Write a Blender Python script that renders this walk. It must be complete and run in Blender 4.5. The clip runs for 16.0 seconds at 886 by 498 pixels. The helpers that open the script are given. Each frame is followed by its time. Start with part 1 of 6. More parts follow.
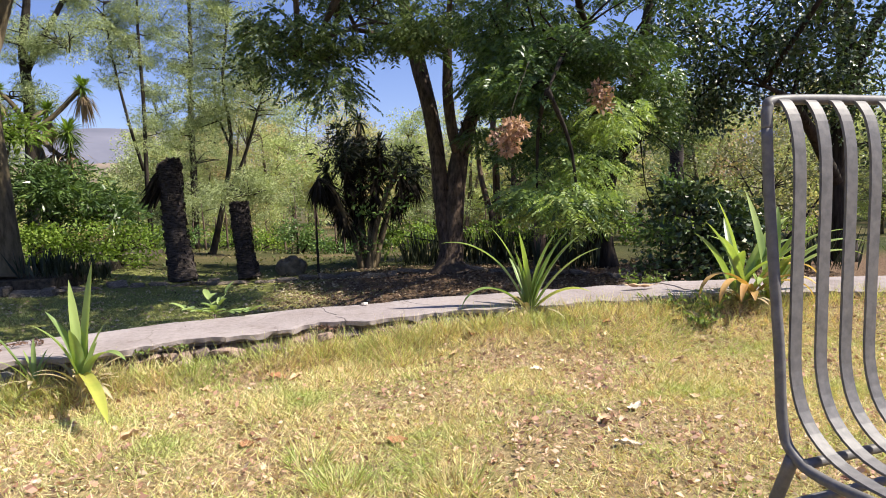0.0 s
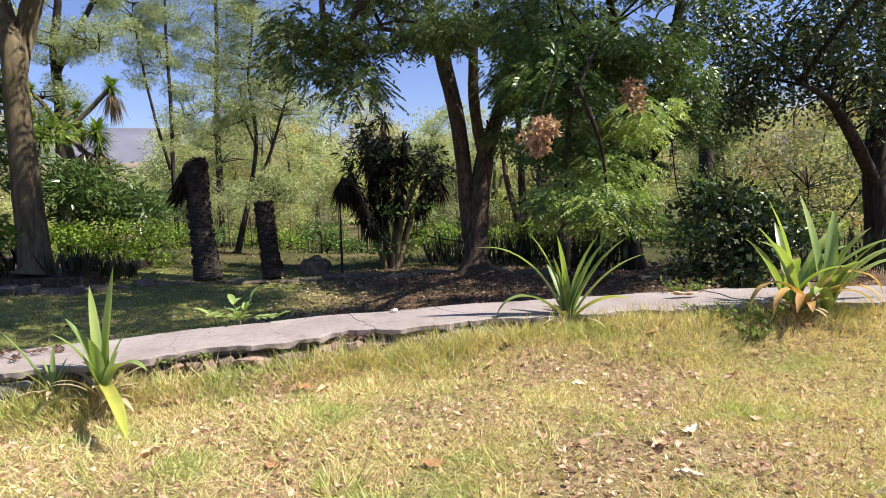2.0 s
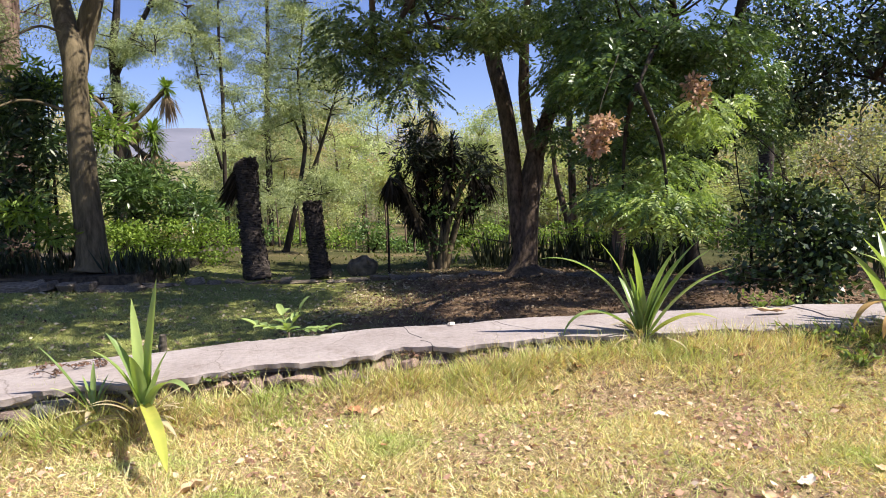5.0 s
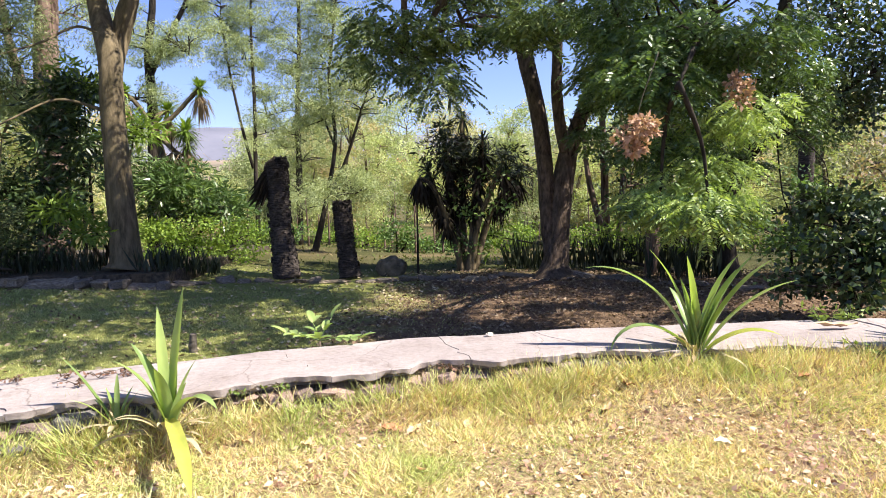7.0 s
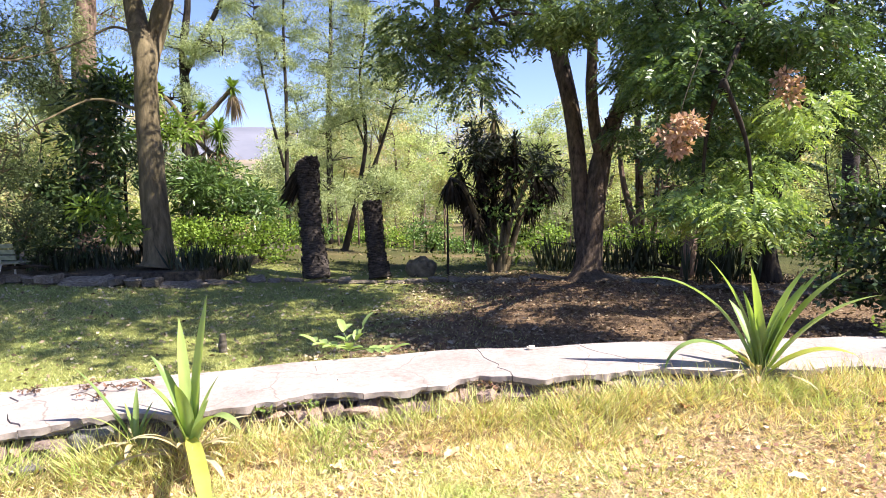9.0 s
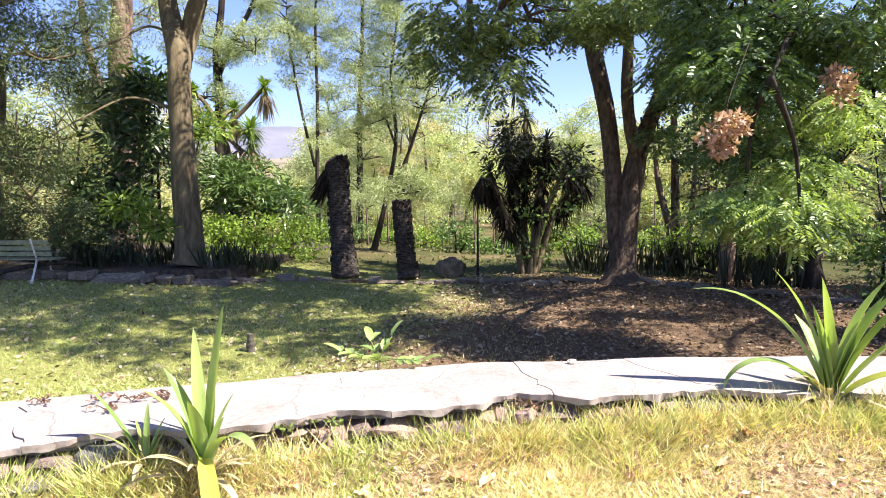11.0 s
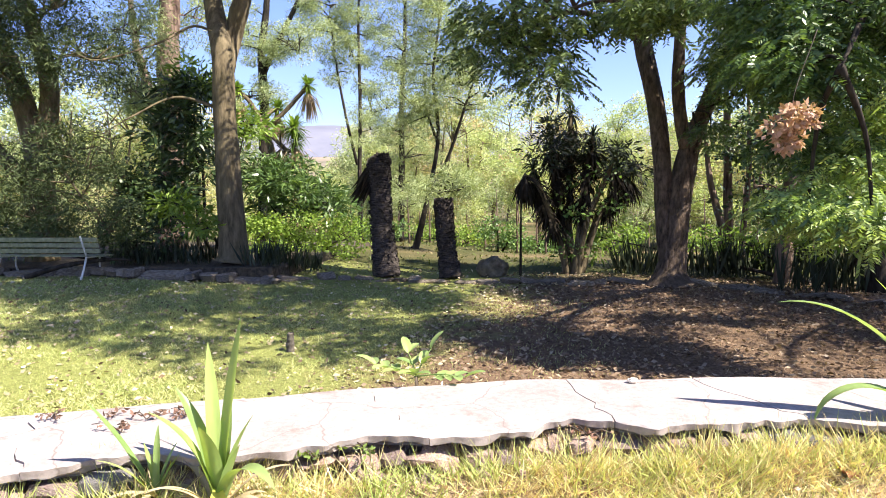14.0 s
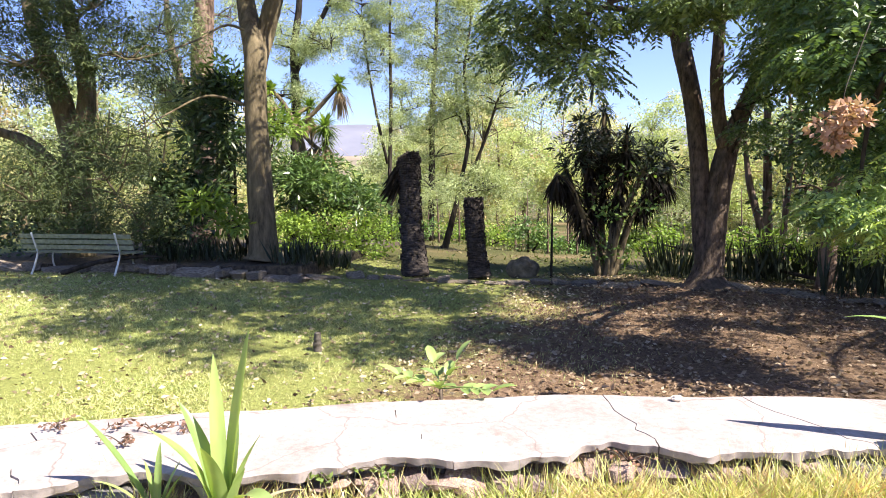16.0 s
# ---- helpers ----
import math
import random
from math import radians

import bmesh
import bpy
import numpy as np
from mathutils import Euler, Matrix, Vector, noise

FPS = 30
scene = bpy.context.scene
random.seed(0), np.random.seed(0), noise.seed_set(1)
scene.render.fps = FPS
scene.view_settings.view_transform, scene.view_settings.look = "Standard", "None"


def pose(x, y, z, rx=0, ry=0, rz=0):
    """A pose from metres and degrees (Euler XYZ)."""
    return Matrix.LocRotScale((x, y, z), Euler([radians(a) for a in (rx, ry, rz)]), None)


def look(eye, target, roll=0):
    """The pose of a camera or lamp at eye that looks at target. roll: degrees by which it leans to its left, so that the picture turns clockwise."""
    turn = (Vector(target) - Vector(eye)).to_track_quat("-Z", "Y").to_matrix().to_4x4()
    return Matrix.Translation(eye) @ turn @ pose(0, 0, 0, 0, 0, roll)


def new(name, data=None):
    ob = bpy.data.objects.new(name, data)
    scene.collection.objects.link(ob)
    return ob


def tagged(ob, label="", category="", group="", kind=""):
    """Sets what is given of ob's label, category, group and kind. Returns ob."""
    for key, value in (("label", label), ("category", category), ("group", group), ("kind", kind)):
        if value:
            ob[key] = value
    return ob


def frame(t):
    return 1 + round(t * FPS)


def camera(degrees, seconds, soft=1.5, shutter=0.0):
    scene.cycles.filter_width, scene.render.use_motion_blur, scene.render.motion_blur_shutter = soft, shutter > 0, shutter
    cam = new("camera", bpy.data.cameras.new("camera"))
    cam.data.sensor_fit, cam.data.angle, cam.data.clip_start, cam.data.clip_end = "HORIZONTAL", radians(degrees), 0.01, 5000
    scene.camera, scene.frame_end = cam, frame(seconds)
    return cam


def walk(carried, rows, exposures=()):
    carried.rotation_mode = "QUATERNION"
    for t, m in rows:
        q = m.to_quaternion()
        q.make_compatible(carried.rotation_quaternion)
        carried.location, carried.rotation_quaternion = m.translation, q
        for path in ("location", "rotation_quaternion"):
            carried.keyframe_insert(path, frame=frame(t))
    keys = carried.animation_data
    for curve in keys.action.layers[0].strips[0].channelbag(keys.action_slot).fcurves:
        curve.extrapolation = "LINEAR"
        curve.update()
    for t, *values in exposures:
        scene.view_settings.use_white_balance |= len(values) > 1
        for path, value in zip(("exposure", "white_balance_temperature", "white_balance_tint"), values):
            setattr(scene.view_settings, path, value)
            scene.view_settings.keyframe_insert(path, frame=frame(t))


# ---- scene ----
cam = camera(69.4, 16.0, 0.95)

PATH = [
    (0, (0.417, 1.562, 0.803), (0.326, 3.553, 0.633), -2.0),
    (0.5, (0.401, 1.601, 0.806), (0.3, 3.591, 0.636), -2.0),
    (1, (0.384, 1.645, 0.807), (0.268, 3.634, 0.638), -1.9),
    (1.5, (0.367, 1.681, 0.812), (0.228, 3.669, 0.644), -1.9),
    (2, (0.35, 1.72, 0.819), (0.19, 3.706, 0.65), -1.8),
    (2.5, (0.334, 1.76, 0.823), (0.15, 3.744, 0.655), -1.8),
    (3, (0.32, 1.801, 0.829), (0.111, 3.783, 0.662), -1.8),
    (3.5, (0.302, 1.841, 0.837), (0.073, 3.821, 0.67), -1.7),
    (4, (0.286, 1.88, 0.844), (0.03, 3.856, 0.677), -1.7),
    (6.5, (0.192, 2.075, 0.865), (-0.166, 4.035, 0.697), -1.4),
    (7, (0.174, 2.112, 0.872), (-0.21, 4.068, 0.705), -1.3),
    (7.5, (0.153, 2.157, 0.876), (-0.252, 4.108, 0.709), -1.2),
    (8, (0.133, 2.2, 0.879), (-0.293, 4.147, 0.713), -1.1),
    (8.5, (0.113, 2.241, 0.883), (-0.334, 4.184, 0.717), -1.0),
    (9, (0.093, 2.287, 0.887), (-0.378, 4.223, 0.721), -1.0),
    (11.5, (0.005, 2.515, 0.892), (-0.572, 4.423, 0.726), -0.6),
    (12, (-0.01, 2.559, 0.891), (-0.606, 4.461, 0.724), -0.7),
    (12.5, (-0.022, 2.599, 0.891), (-0.638, 4.494, 0.723), -0.7),
    (13, (-0.039, 2.642, 0.887), (-0.676, 4.531, 0.72), -0.6),
    (13.5, (-0.051, 2.677, 0.889), (-0.709, 4.558, 0.72), -0.6),
    (14, (-0.062, 2.711, 0.893), (-0.743, 4.583, 0.723), -0.6),
    (14.5, (-0.073, 2.747, 0.892), (-0.775, 4.612, 0.721), -0.5),
    (15, (-0.086, 2.79, 0.889), (-0.809, 4.647, 0.719), -0.4),
    (15.5, (-0.098, 2.826, 0.895), (-0.844, 4.674, 0.724), -0.4),
    (16, (-0.112, 2.867, 0.895), (-0.88, 4.706, 0.723), -0.3),
]
EXPOSURES = [(0, 0.95), (4, 0.97), (6.5, 1.32), (9, 1.68), (11.5, 1.77), (16, 1.76)]
walk(cam, [(t, look(eye, target, roll)) for t, eye, target, roll in PATH], EXPOSURES)

# ---- light ----
SUN_DIR = Vector((0.93, -0.06, 1.06)).normalized()      # towards the sun
world = bpy.data.worlds.new("sky")
scene.world = world
world.use_nodes = True
wn = world.node_tree.nodes
sky = wn.new("ShaderNodeTexSky")
sky.sky_type, sky.sun_disc = "NISHITA", False
sky.sun_elevation = math.asin(SUN_DIR.z)
sky.sun_rotation = math.atan2(SUN_DIR.x, SUN_DIR.y)
sky.air_density, sky.dust_density, sky.ozone_density = 1.0, 0.3, 3.0
deeper = wn.new("ShaderNodeMix")
deeper.data_type, deeper.blend_type = "RGBA", "MULTIPLY"
deeper.inputs[0].default_value, deeper.inputs[7].default_value = 1.0, (0.98, 0.92, 1.2, 1)
world.node_tree.links.new(sky.outputs[0], deeper.inputs[6])
world.node_tree.links.new(deeper.outputs[2], wn["Background"].inputs[0])
wn["Background"].inputs[1].default_value = 0.072
sun_data = bpy.data.lights.new("sun", "SUN")
sun_data.energy, sun_data.angle, sun_data.color = 5.0, radians(0.53), (1.0, 0.93, 0.81)
sun = new("sun", sun_data)
sun.matrix_world = look(SUN_DIR * 60, (0, 0, 0))

rng = np.random.default_rng(7)


# ---- materials ----
def material(name, rough=0.8, spec=0.3):
    m = bpy.data.materials.new(name)
    m.use_nodes = True
    b = m.node_tree.nodes["Principled BSDF"]
    b.inputs["Roughness"].default_value = rough
    b.inputs["Specular IOR Level"].default_value = spec
    return m, m.node_tree.nodes, m.node_tree.links, b


def noise_node(n, l, scale, detail=4.0, rough=0.6, stretch=None, kind="Object"):
    tc = n.new("ShaderNodeTexCoord")
    t = n.new("ShaderNodeTexNoise")
    t.inputs["Scale"].default_value, t.inputs["Detail"].default_value, t.inputs["Roughness"].default_value = scale, detail, rough
    if stretch:
        mp = n.new("ShaderNodeMapping")
        mp.inputs["Scale"].default_value = stretch
        l.new(tc.outputs[kind], mp.inputs[0])
        l.new(mp.outputs[0], t.inputs["Vector"])
    else:
        l.new(tc.outputs[kind], t.inputs["Vector"])
    return t.outputs["Fac"]


def ramp(n, l, fac, stops):
    r = n.new("ShaderNodeValToRGB")
    e = r.color_ramp.elements
    while len(e) < len(stops):
        e.new(0.5)
    for el, (p, c) in zip(e, stops):
        el.position, el.color = p, (*c, 1)
    l.new(fac, r.inputs[0])
    return r.outputs[0]


def mixed(n, l, fac, a, b, mode="MIX"):
    m = n.new("ShaderNodeMix")
    m.data_type, m.blend_type = "RGBA", mode
    for sock, v in ((m.inputs[0], fac), (m.inputs[6], a), (m.inputs[7], b)):
        if hasattr(v, "is_linked"):
            l.new(v, sock)
        elif isinstance(v, (int, float)):
            sock.default_value = v
        else:
            sock.default_value = (*v, 1)
    return m.outputs[2]


def bumped(n, l, b, height, strength=0.4, dist=0.02):
    k = n.new("ShaderNodeBump")
    k.inputs["Strength"].default_value, k.inputs["Distance"].default_value = strength, dist
    l.new(height, k.inputs["Height"])
    l.new(k.outputs[0], b.inputs["Normal"])


def island(n):
    return n.new("ShaderNodeNewGeometry").outputs["Random Per Island"]


def object_random(n):
    return n.new("ShaderNodeObjectInfo").outputs["Random"]


def leaf_material(name, stops, glow=0.35, rough=0.5, spec=0.35, patch=0.6, coarse=None):
    """Thin foliage: a diffuse and glossy face with light passing through it; the colour varies leaf by leaf and patch by patch."""
    m, n, l, b = material(name, rough, spec)
    fac = mixed(n, l, patch, island(n), noise_node(n, l, 1.1, 3))
    col = ramp(n, l, fac, stops)
    if coarse:
        col = mixed(n, l, ramp(n, l, noise_node(n, l, 0.55, 3), [(0.52, (0, 0, 0)), (0.66, (1, 1, 1))]), col, coarse)
    l.new(col, b.inputs["Base Color"])
    tr = n.new("ShaderNodeBsdfTranslucent")
    warm = mixed(n, l, 1.0, col, (1.15, 1.2, 0.55), "MULTIPLY")
    l.new(warm, tr.inputs["Color"])
    mx = n.new("ShaderNodeMixShader")
    mx.inputs[0].default_value = glow
    l.new(b.outputs[0], mx.inputs[1])
    l.new(tr.outputs[0], mx.inputs[2])
    l.new(mx.outputs[0], n["Material Output"].inputs[0])
    return m


def bark_material(name, dark, light, scale=9, stretch=(1, 1, 0.18), strength=0.7, moss=None):
    m, n, l, b = material(name, 0.9, 0.15)
    f = noise_node(n, l, scale, 6, 0.65, stretch)
    g = noise_node(n, l, 1.3, 3)
    col = ramp(n, l, f, [(0.33, dark), (0.68, light)])
    if moss:
        col = mixed(n, l, ramp(n, l, g, [(0.45, (0, 0, 0)), (0.7, (0.7, 0.7, 0.7))]), col, moss)
    l.new(col, b.inputs["Base Color"])
    bumped(n, l, b, f, strength, 0.03)
    return m


def plain_material(name, c1, c2, scale=20, rough=0.7, strength=0.2, metal=0.0, spec=0.3, by_object=False, dist=0.01):
    m, n, l, b = material(name, rough, spec)
    f = noise_node(n, l, scale, 5)
    col = ramp(n, l, f, [(0.35, c1), (0.68, c2)])
    if by_object:
        col = mixed(n, l, 1.0, col, ramp(n, l, object_random(n), [(0.0, (0.6, 0.58, 0.6)), (1.0, (1.15, 1.05, 0.95))]), "MULTIPLY")
    l.new(col, b.inputs["Base Color"])
    b.inputs["Metallic"].default_value = metal
    bumped(n, l, b, f, strength, dist)
    return m


M_BARK_WARM = bark_material("bark_brown", (0.025, 0.018, 0.014), (0.19, 0.135, 0.1), 12, (1, 1, 0.35), 0.8, (0.085, 0.068, 0.052))
M_BARK_GREY = bark_material("bark_grey", (0.05, 0.04, 0.024), (0.2, 0.155, 0.098), 8, (1, 1, 0.25), 0.7, (0.14, 0.115, 0.066))
M_BARK_DARK = bark_material("bark_dark", (0.012, 0.01, 0.008), (0.06, 0.048, 0.038), 10)
M_BARK_PINE = bark_material("bark_ridged", (0.05, 0.03, 0.024), (0.27, 0.19, 0.15), 9, (1, 1, 0.12), 1.0)
# the pale grey stop has the glints on the fibre painted in
M_PALM_BARK = bark_material("palm_fibre", (0.01, 0.008, 0.007), (0.105, 0.086, 0.078), 14, (0.5, 0.5, 2.2), 1.0)
M_TWIG = plain_material("twig", (0.06, 0.045, 0.035), (0.16, 0.12, 0.09), 30, 0.9)

# next two: low stops hold canopy shade, top stops the sunlit leaves
M_LEAF_FERNY = leaf_material("leaf_pinnate", [(0.2, (0.03, 0.055, 0.02)), (0.5, (0.12, 0.175, 0.06)), (0.85, (0.36, 0.44, 0.15))], 0.28, 0.4, 0.5)
M_LEAF_DARK = leaf_material("leaf_dark", [(0.25, (0.014, 0.028, 0.012)), (0.55, (0.05, 0.088, 0.03)), (0.85, (0.22, 0.28, 0.095))], 0.15, 0.4, 0.5)
M_LEAF_GLOSSY = leaf_material("leaf_glossy", [(0.2, (0.03, 0.06, 0.022)), (0.6, (0.1, 0.165, 0.045)), (0.9, (0.3, 0.4, 0.11))], 0.25, 0.36, 0.5)
# grey-green, paled further by haze put into the colour
M_LEAF_FEATHER = leaf_material("leaf_feathery", [(0.2, (0.19, 0.23, 0.12)), (0.6, (0.37, 0.42, 0.22)), (0.9, (0.58, 0.6, 0.34))], 0.35, 0.6, 0.2)
# sunlight on the lowest boughs is put into this paler leaf colour
M_LEAF_SUNLIT = leaf_material("leaf_sunlit", [(0.2, (0.16, 0.24, 0.08)), (0.6, (0.36, 0.46, 0.15)), (0.9, (0.62, 0.64, 0.24))], 0.4, 0.45, 0.4)
# feathery leaf darkened: the shade on the leaning pair is put into its colour
M_LEAF_SHADY = leaf_material("leaf_feathery_shaded", [(0.2, (0.04, 0.06, 0.025)), (0.6, (0.09, 0.115, 0.048)), (0.9, (0.18, 0.21, 0.08))], 0.2, 0.6, 0.2)
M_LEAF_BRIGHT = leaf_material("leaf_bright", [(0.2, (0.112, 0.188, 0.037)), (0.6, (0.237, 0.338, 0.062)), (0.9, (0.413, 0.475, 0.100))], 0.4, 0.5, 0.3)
M_LEAF_LAUREL = leaf_material("leaf_laurel", [(0.2, (0.055, 0.109, 0.036)), (0.6, (0.146, 0.237, 0.064)), (0.9, (0.364, 0.491, 0.127))], 0.3, 0.45, 0.4)
# yellowing russet foliage with distance haze mixed into its stops
M_LEAF_AUTUMN_HAZE = leaf_material("leaf_autumn_haze", [(0.25, (0.36, 0.38, 0.21)), (0.55, (0.54, 0.51, 0.29)), (0.85, (0.67, 0.54, 0.36))], 0.45, 0.6, 0.2, coarse=(0.62, 0.39, 0.25))
M_LEAF_THICKET = leaf_material("leaf_thicket", [(0.2, (0.1, 0.12, 0.065)), (0.55, (0.22, 0.23, 0.13)), (0.85, (0.36, 0.33, 0.21))], 0.3, 0.6, 0.2, coarse=(0.42, 0.27, 0.19))
M_LEAF_DRYBUNCH = leaf_material("leaf_withered", [(0.2, (0.31, 0.18, 0.12)), (0.6, (0.52, 0.335, 0.235)), (0.9, (0.68, 0.5, 0.38))], 0.2, 0.7, 0.1)
M_FROND_DEAD = leaf_material("frond_dead", [(0.2, (0.04, 0.032, 0.026)), (0.6, (0.12, 0.09, 0.06)), (0.9, (0.3, 0.22, 0.14))], 0.15, 0.8, 0.1)
M_FROND_STRAW = leaf_material("frond_straw", [(0.2, (0.3, 0.2, 0.12)), (0.8, (0.5, 0.37, 0.23))], 0.25, 0.8, 0.1)
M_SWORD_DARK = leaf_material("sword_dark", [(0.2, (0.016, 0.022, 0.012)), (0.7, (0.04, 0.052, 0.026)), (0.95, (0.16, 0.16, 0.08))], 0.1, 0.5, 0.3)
# olive far foliage, washed out so that its colour holds the haze
M_FAR_WOOD_HAZE = leaf_material("leaf_far_haze", [(0.2, (0.27, 0.34, 0.16)), (0.5, (0.47, 0.52, 0.26)), (0.85, (0.66, 0.66, 0.38))], 0.45, 0.7, 0.1, 0.75, coarse=(0.5, 0.44, 0.27))


def strap_material(name, a, b2, glow=0.35):
    m, n, l, b = material(name, 0.38, 0.45)
    f = noise_node(n, l, 9, 4, 0.6, (1, 1, 0.3))
    col = ramp(n, l, f, [(0.3, a), (0.72, b2)])
    col = mixed(n, l, 1.0, col, ramp(n, l, object_random(n), [(0, (0.75, 0.8, 0.75)), (1, (1.2, 1.15, 1.0))]), "MULTIPLY")
    l.new(col, b.inputs["Base Color"])
    bumped(n, l, b, noise_node(n, l, 60, 2, 0.5, (1, 1, 0.05)), 0.15, 0.004)
    tr = n.new("ShaderNodeBsdfTranslucent")
    l.new(mixed(n, l, 1.0, col, (1.3, 1.35, 0.5), "MULTIPLY"), tr.inputs["Color"])
    mx = n.new("ShaderNodeMixShader")
    mx.inputs[0].default_value = glow
    l.new(b.outputs[0], mx.inputs[1])
    l.new(tr.outputs[0], mx.inputs[2])
    l.new(mx.outputs[0], n["Material Output"].inputs[0])
    return m


M_STRAP = strap_material("strap_leaf", (0.2, 0.29, 0.1), (0.38, 0.47, 0.19))
M_STRAP_YELLOW = strap_material("strap_leaf_yellow", (0.36, 0.42, 0.09), (0.54, 0.53, 0.14))
M_STRAP_DRY = strap_material("strap_leaf_dry", (0.42, 0.22, 0.09), (0.66, 0.45, 0.2), 0.25)
M_HUSK = strap_material("husk", (0.3, 0.23, 0.15), (0.55, 0.46, 0.33), 0.15)


def lawn_material():
    m, n, l, b = material("dry_lawn_soil", 0.95, 0.1)
    # soil tones; the darkest also paints the shadow in gaps between blades
    col = ramp(n, l, noise_node(n, l, 30, 5, 0.7), [(0.3, (0.1, 0.065, 0.045)), (0.5, (0.3, 0.21, 0.125)), (0.72, (0.56, 0.44, 0.26))])
    patch = ramp(n, l, noise_node(n, l, 1.7, 4), [(0.42, (0, 0, 0)), (0.62, (1, 1, 1))])
    col = mixed(n, l, patch, col, mixed(n, l, 0.35, col, (0.34, 0.33, 0.1)))
    l.new(col, b.inputs["Base Color"])
    bumped(n, l, b, noise_node(n, l, 70, 5, 0.7), 0.8, 0.02)
    return m


def ground_material():
    """Leaf-strewn bare earth, with grass where the lawn runs, and paler dry earth farther off."""
    m, n, l, b = material("lower_ground", 0.95, 0.1)
    tc = n.new("ShaderNodeTexCoord")
    sep = n.new("ShaderNodeSeparateXYZ")
    l.new(tc.outputs["Object"], sep.inputs[0])
    fine = noise_node(n, l, 22, 6, 0.75)
    mid = noise_node(n, l, 2.2, 5)
    earth = ramp(n, l, fine, [(0.3, (0.055, 0.034, 0.022)), (0.55, (0.165, 0.108, 0.07)), (0.78, (0.36, 0.265, 0.185))])
    grass = ramp(n, l, fine, [(0.3, (0.09, 0.1, 0.03)), (0.6, (0.25, 0.27, 0.08)), (0.8, (0.44, 0.42, 0.17))])
    # lawn runs to the west of a wandering line
    edge = n.new("ShaderNodeMath"); edge.operation = "MULTIPLY_ADD"
    l.new(mid, edge.inputs[0]); edge.inputs[1].default_value, edge.inputs[2].default_value = 5.0, -2.5
    ad = n.new("ShaderNodeMath"); ad.operation = "ADD"
    l.new(sep.outputs[0], ad.inputs[0]); l.new(edge.outputs[0], ad.inputs[1])
    mr = n.new("ShaderNodeMapRange")
    mr.inputs[1].default_value, mr.inputs[2].default_value, mr.inputs[3].default_value, mr.inputs[4].default_value = -2.6, -4.2, 0.0, 0.92
    l.new(ad.outputs[0], mr.inputs[0])
    col = mixed(n, l, mr.outputs[0], earth, grass)
    far = n.new("ShaderNodeMapRange")
    far.inputs[1].default_value, far.inputs[2].default_value = 17.8, 19.5
    l.new(sep.outputs[1], far.inputs[0])
    farcol = ramp(n, l, noise_node(n, l, 0.16, 5), [(0.4, (0.055, 0.07, 0.025)), (0.54, (0.1, 0.095, 0.045)), (0.68, (0.2, 0.155, 0.095))])
    farcol = mixed(n, l, 0.75, farcol, ramp(n, l, fine, [(0.35, (0.35, 0.3, 0.25)), (0.7, (1.3, 1.2, 1.1))]), "MULTIPLY")
    col = mixed(n, l, far.outputs[0], col, farcol)
    dist = n.new("ShaderNodeMapRange")
    dist.inputs[1].default_value, dist.inputs[2].default_value = 70, 220
    l.new(sep.outputs[1], dist.inputs[0])
    col = mixed(n, l, dist.outputs[0], col, ramp(n, l, noise_node(n, l, 0.02, 6), [(0.4, (0.13, 0.12, 0.085)), (0.6, (0.27, 0.21, 0.16))]))
    l.new(col, b.inputs["Base Color"])
    bumped(n, l, b, fine, 0.9, 0.03)
    return m


def concrete_material():
    m, n, l, b = material("worn_concrete", 0.88, 0.2)
    f = noise_node(n, l, 45, 6, 0.7)
    g = noise_node(n, l, 3.1, 5)
    col = ramp(n, l, g, [(0.3, (0.23, 0.19, 0.18)), (0.5, (0.31, 0.265, 0.255)), (0.72, (0.37, 0.325, 0.315))])
    col = mixed(n, l, 0.35, col, ramp(n, l, f, [(0.3, (0.17, 0.145, 0.13)), (0.6, (0.4, 0.35, 0.335))]))
    col = mixed(n, l, ramp(n, l, noise_node(n, l, 7.5, 6, 0.7), [(0.56, (0, 0, 0)), (0.7, (0.55, 0.55, 0.55))]), col, (0.16, 0.12, 0.1))
    tc = n.new("ShaderNodeTexCoord")
    warp = n.new("ShaderNodeTexNoise")
    warp.inputs["Scale"].default_value, warp.inputs["Detail"].default_value = 4.0, 5.0
    l.new(tc.outputs["Object"], warp.inputs["Vector"])
    shift = n.new("ShaderNodeVectorMath")
    shift.operation = "MULTIPLY_ADD"
    l.new(warp.outputs["Color"], shift.inputs[0])
    shift.inputs[1].default_value = (0.22, 0.22, 0.22)
    l.new(tc.outputs["Object"], shift.inputs[2])
    vo = n.new("ShaderNodeTexVoronoi")
    vo.feature = "DISTANCE_TO_EDGE"
    vo.inputs["Scale"].default_value = 1.6
    l.new(shift.outputs[0], vo.inputs["Vector"])
    line = ramp(n, l, vo.outputs["Distance"], [(0.0, (1, 1, 1)), (0.006, (0, 0, 0))])
    col = mixed(n, l, line, col, (0.19, 0.155, 0.14))
    l.new(col, b.inputs["Base Color"])
    bumped(n, l, b, f, 0.5, 0.008)
    return m


M_LAWN, M_GROUND, M_CONCRETE = lawn_material(), ground_material(), concrete_material()
M_STONE = plain_material("rubble_stone", (0.2, 0.14, 0.12), (0.46, 0.37, 0.33), 14, 0.9, 0.6, by_object=True, dist=0.02)
M_MORTAR = plain_material("mortar_rubble", (0.1, 0.075, 0.06), (0.26, 0.2, 0.16), 25, 0.95, 0.9, dist=0.03)
M_IRON = plain_material("grey_painted_iron", (0.11, 0.105, 0.105), (0.175, 0.165, 0.16), 60, 0.55, 0.15, 0.1, 0.4, dist=0.003)
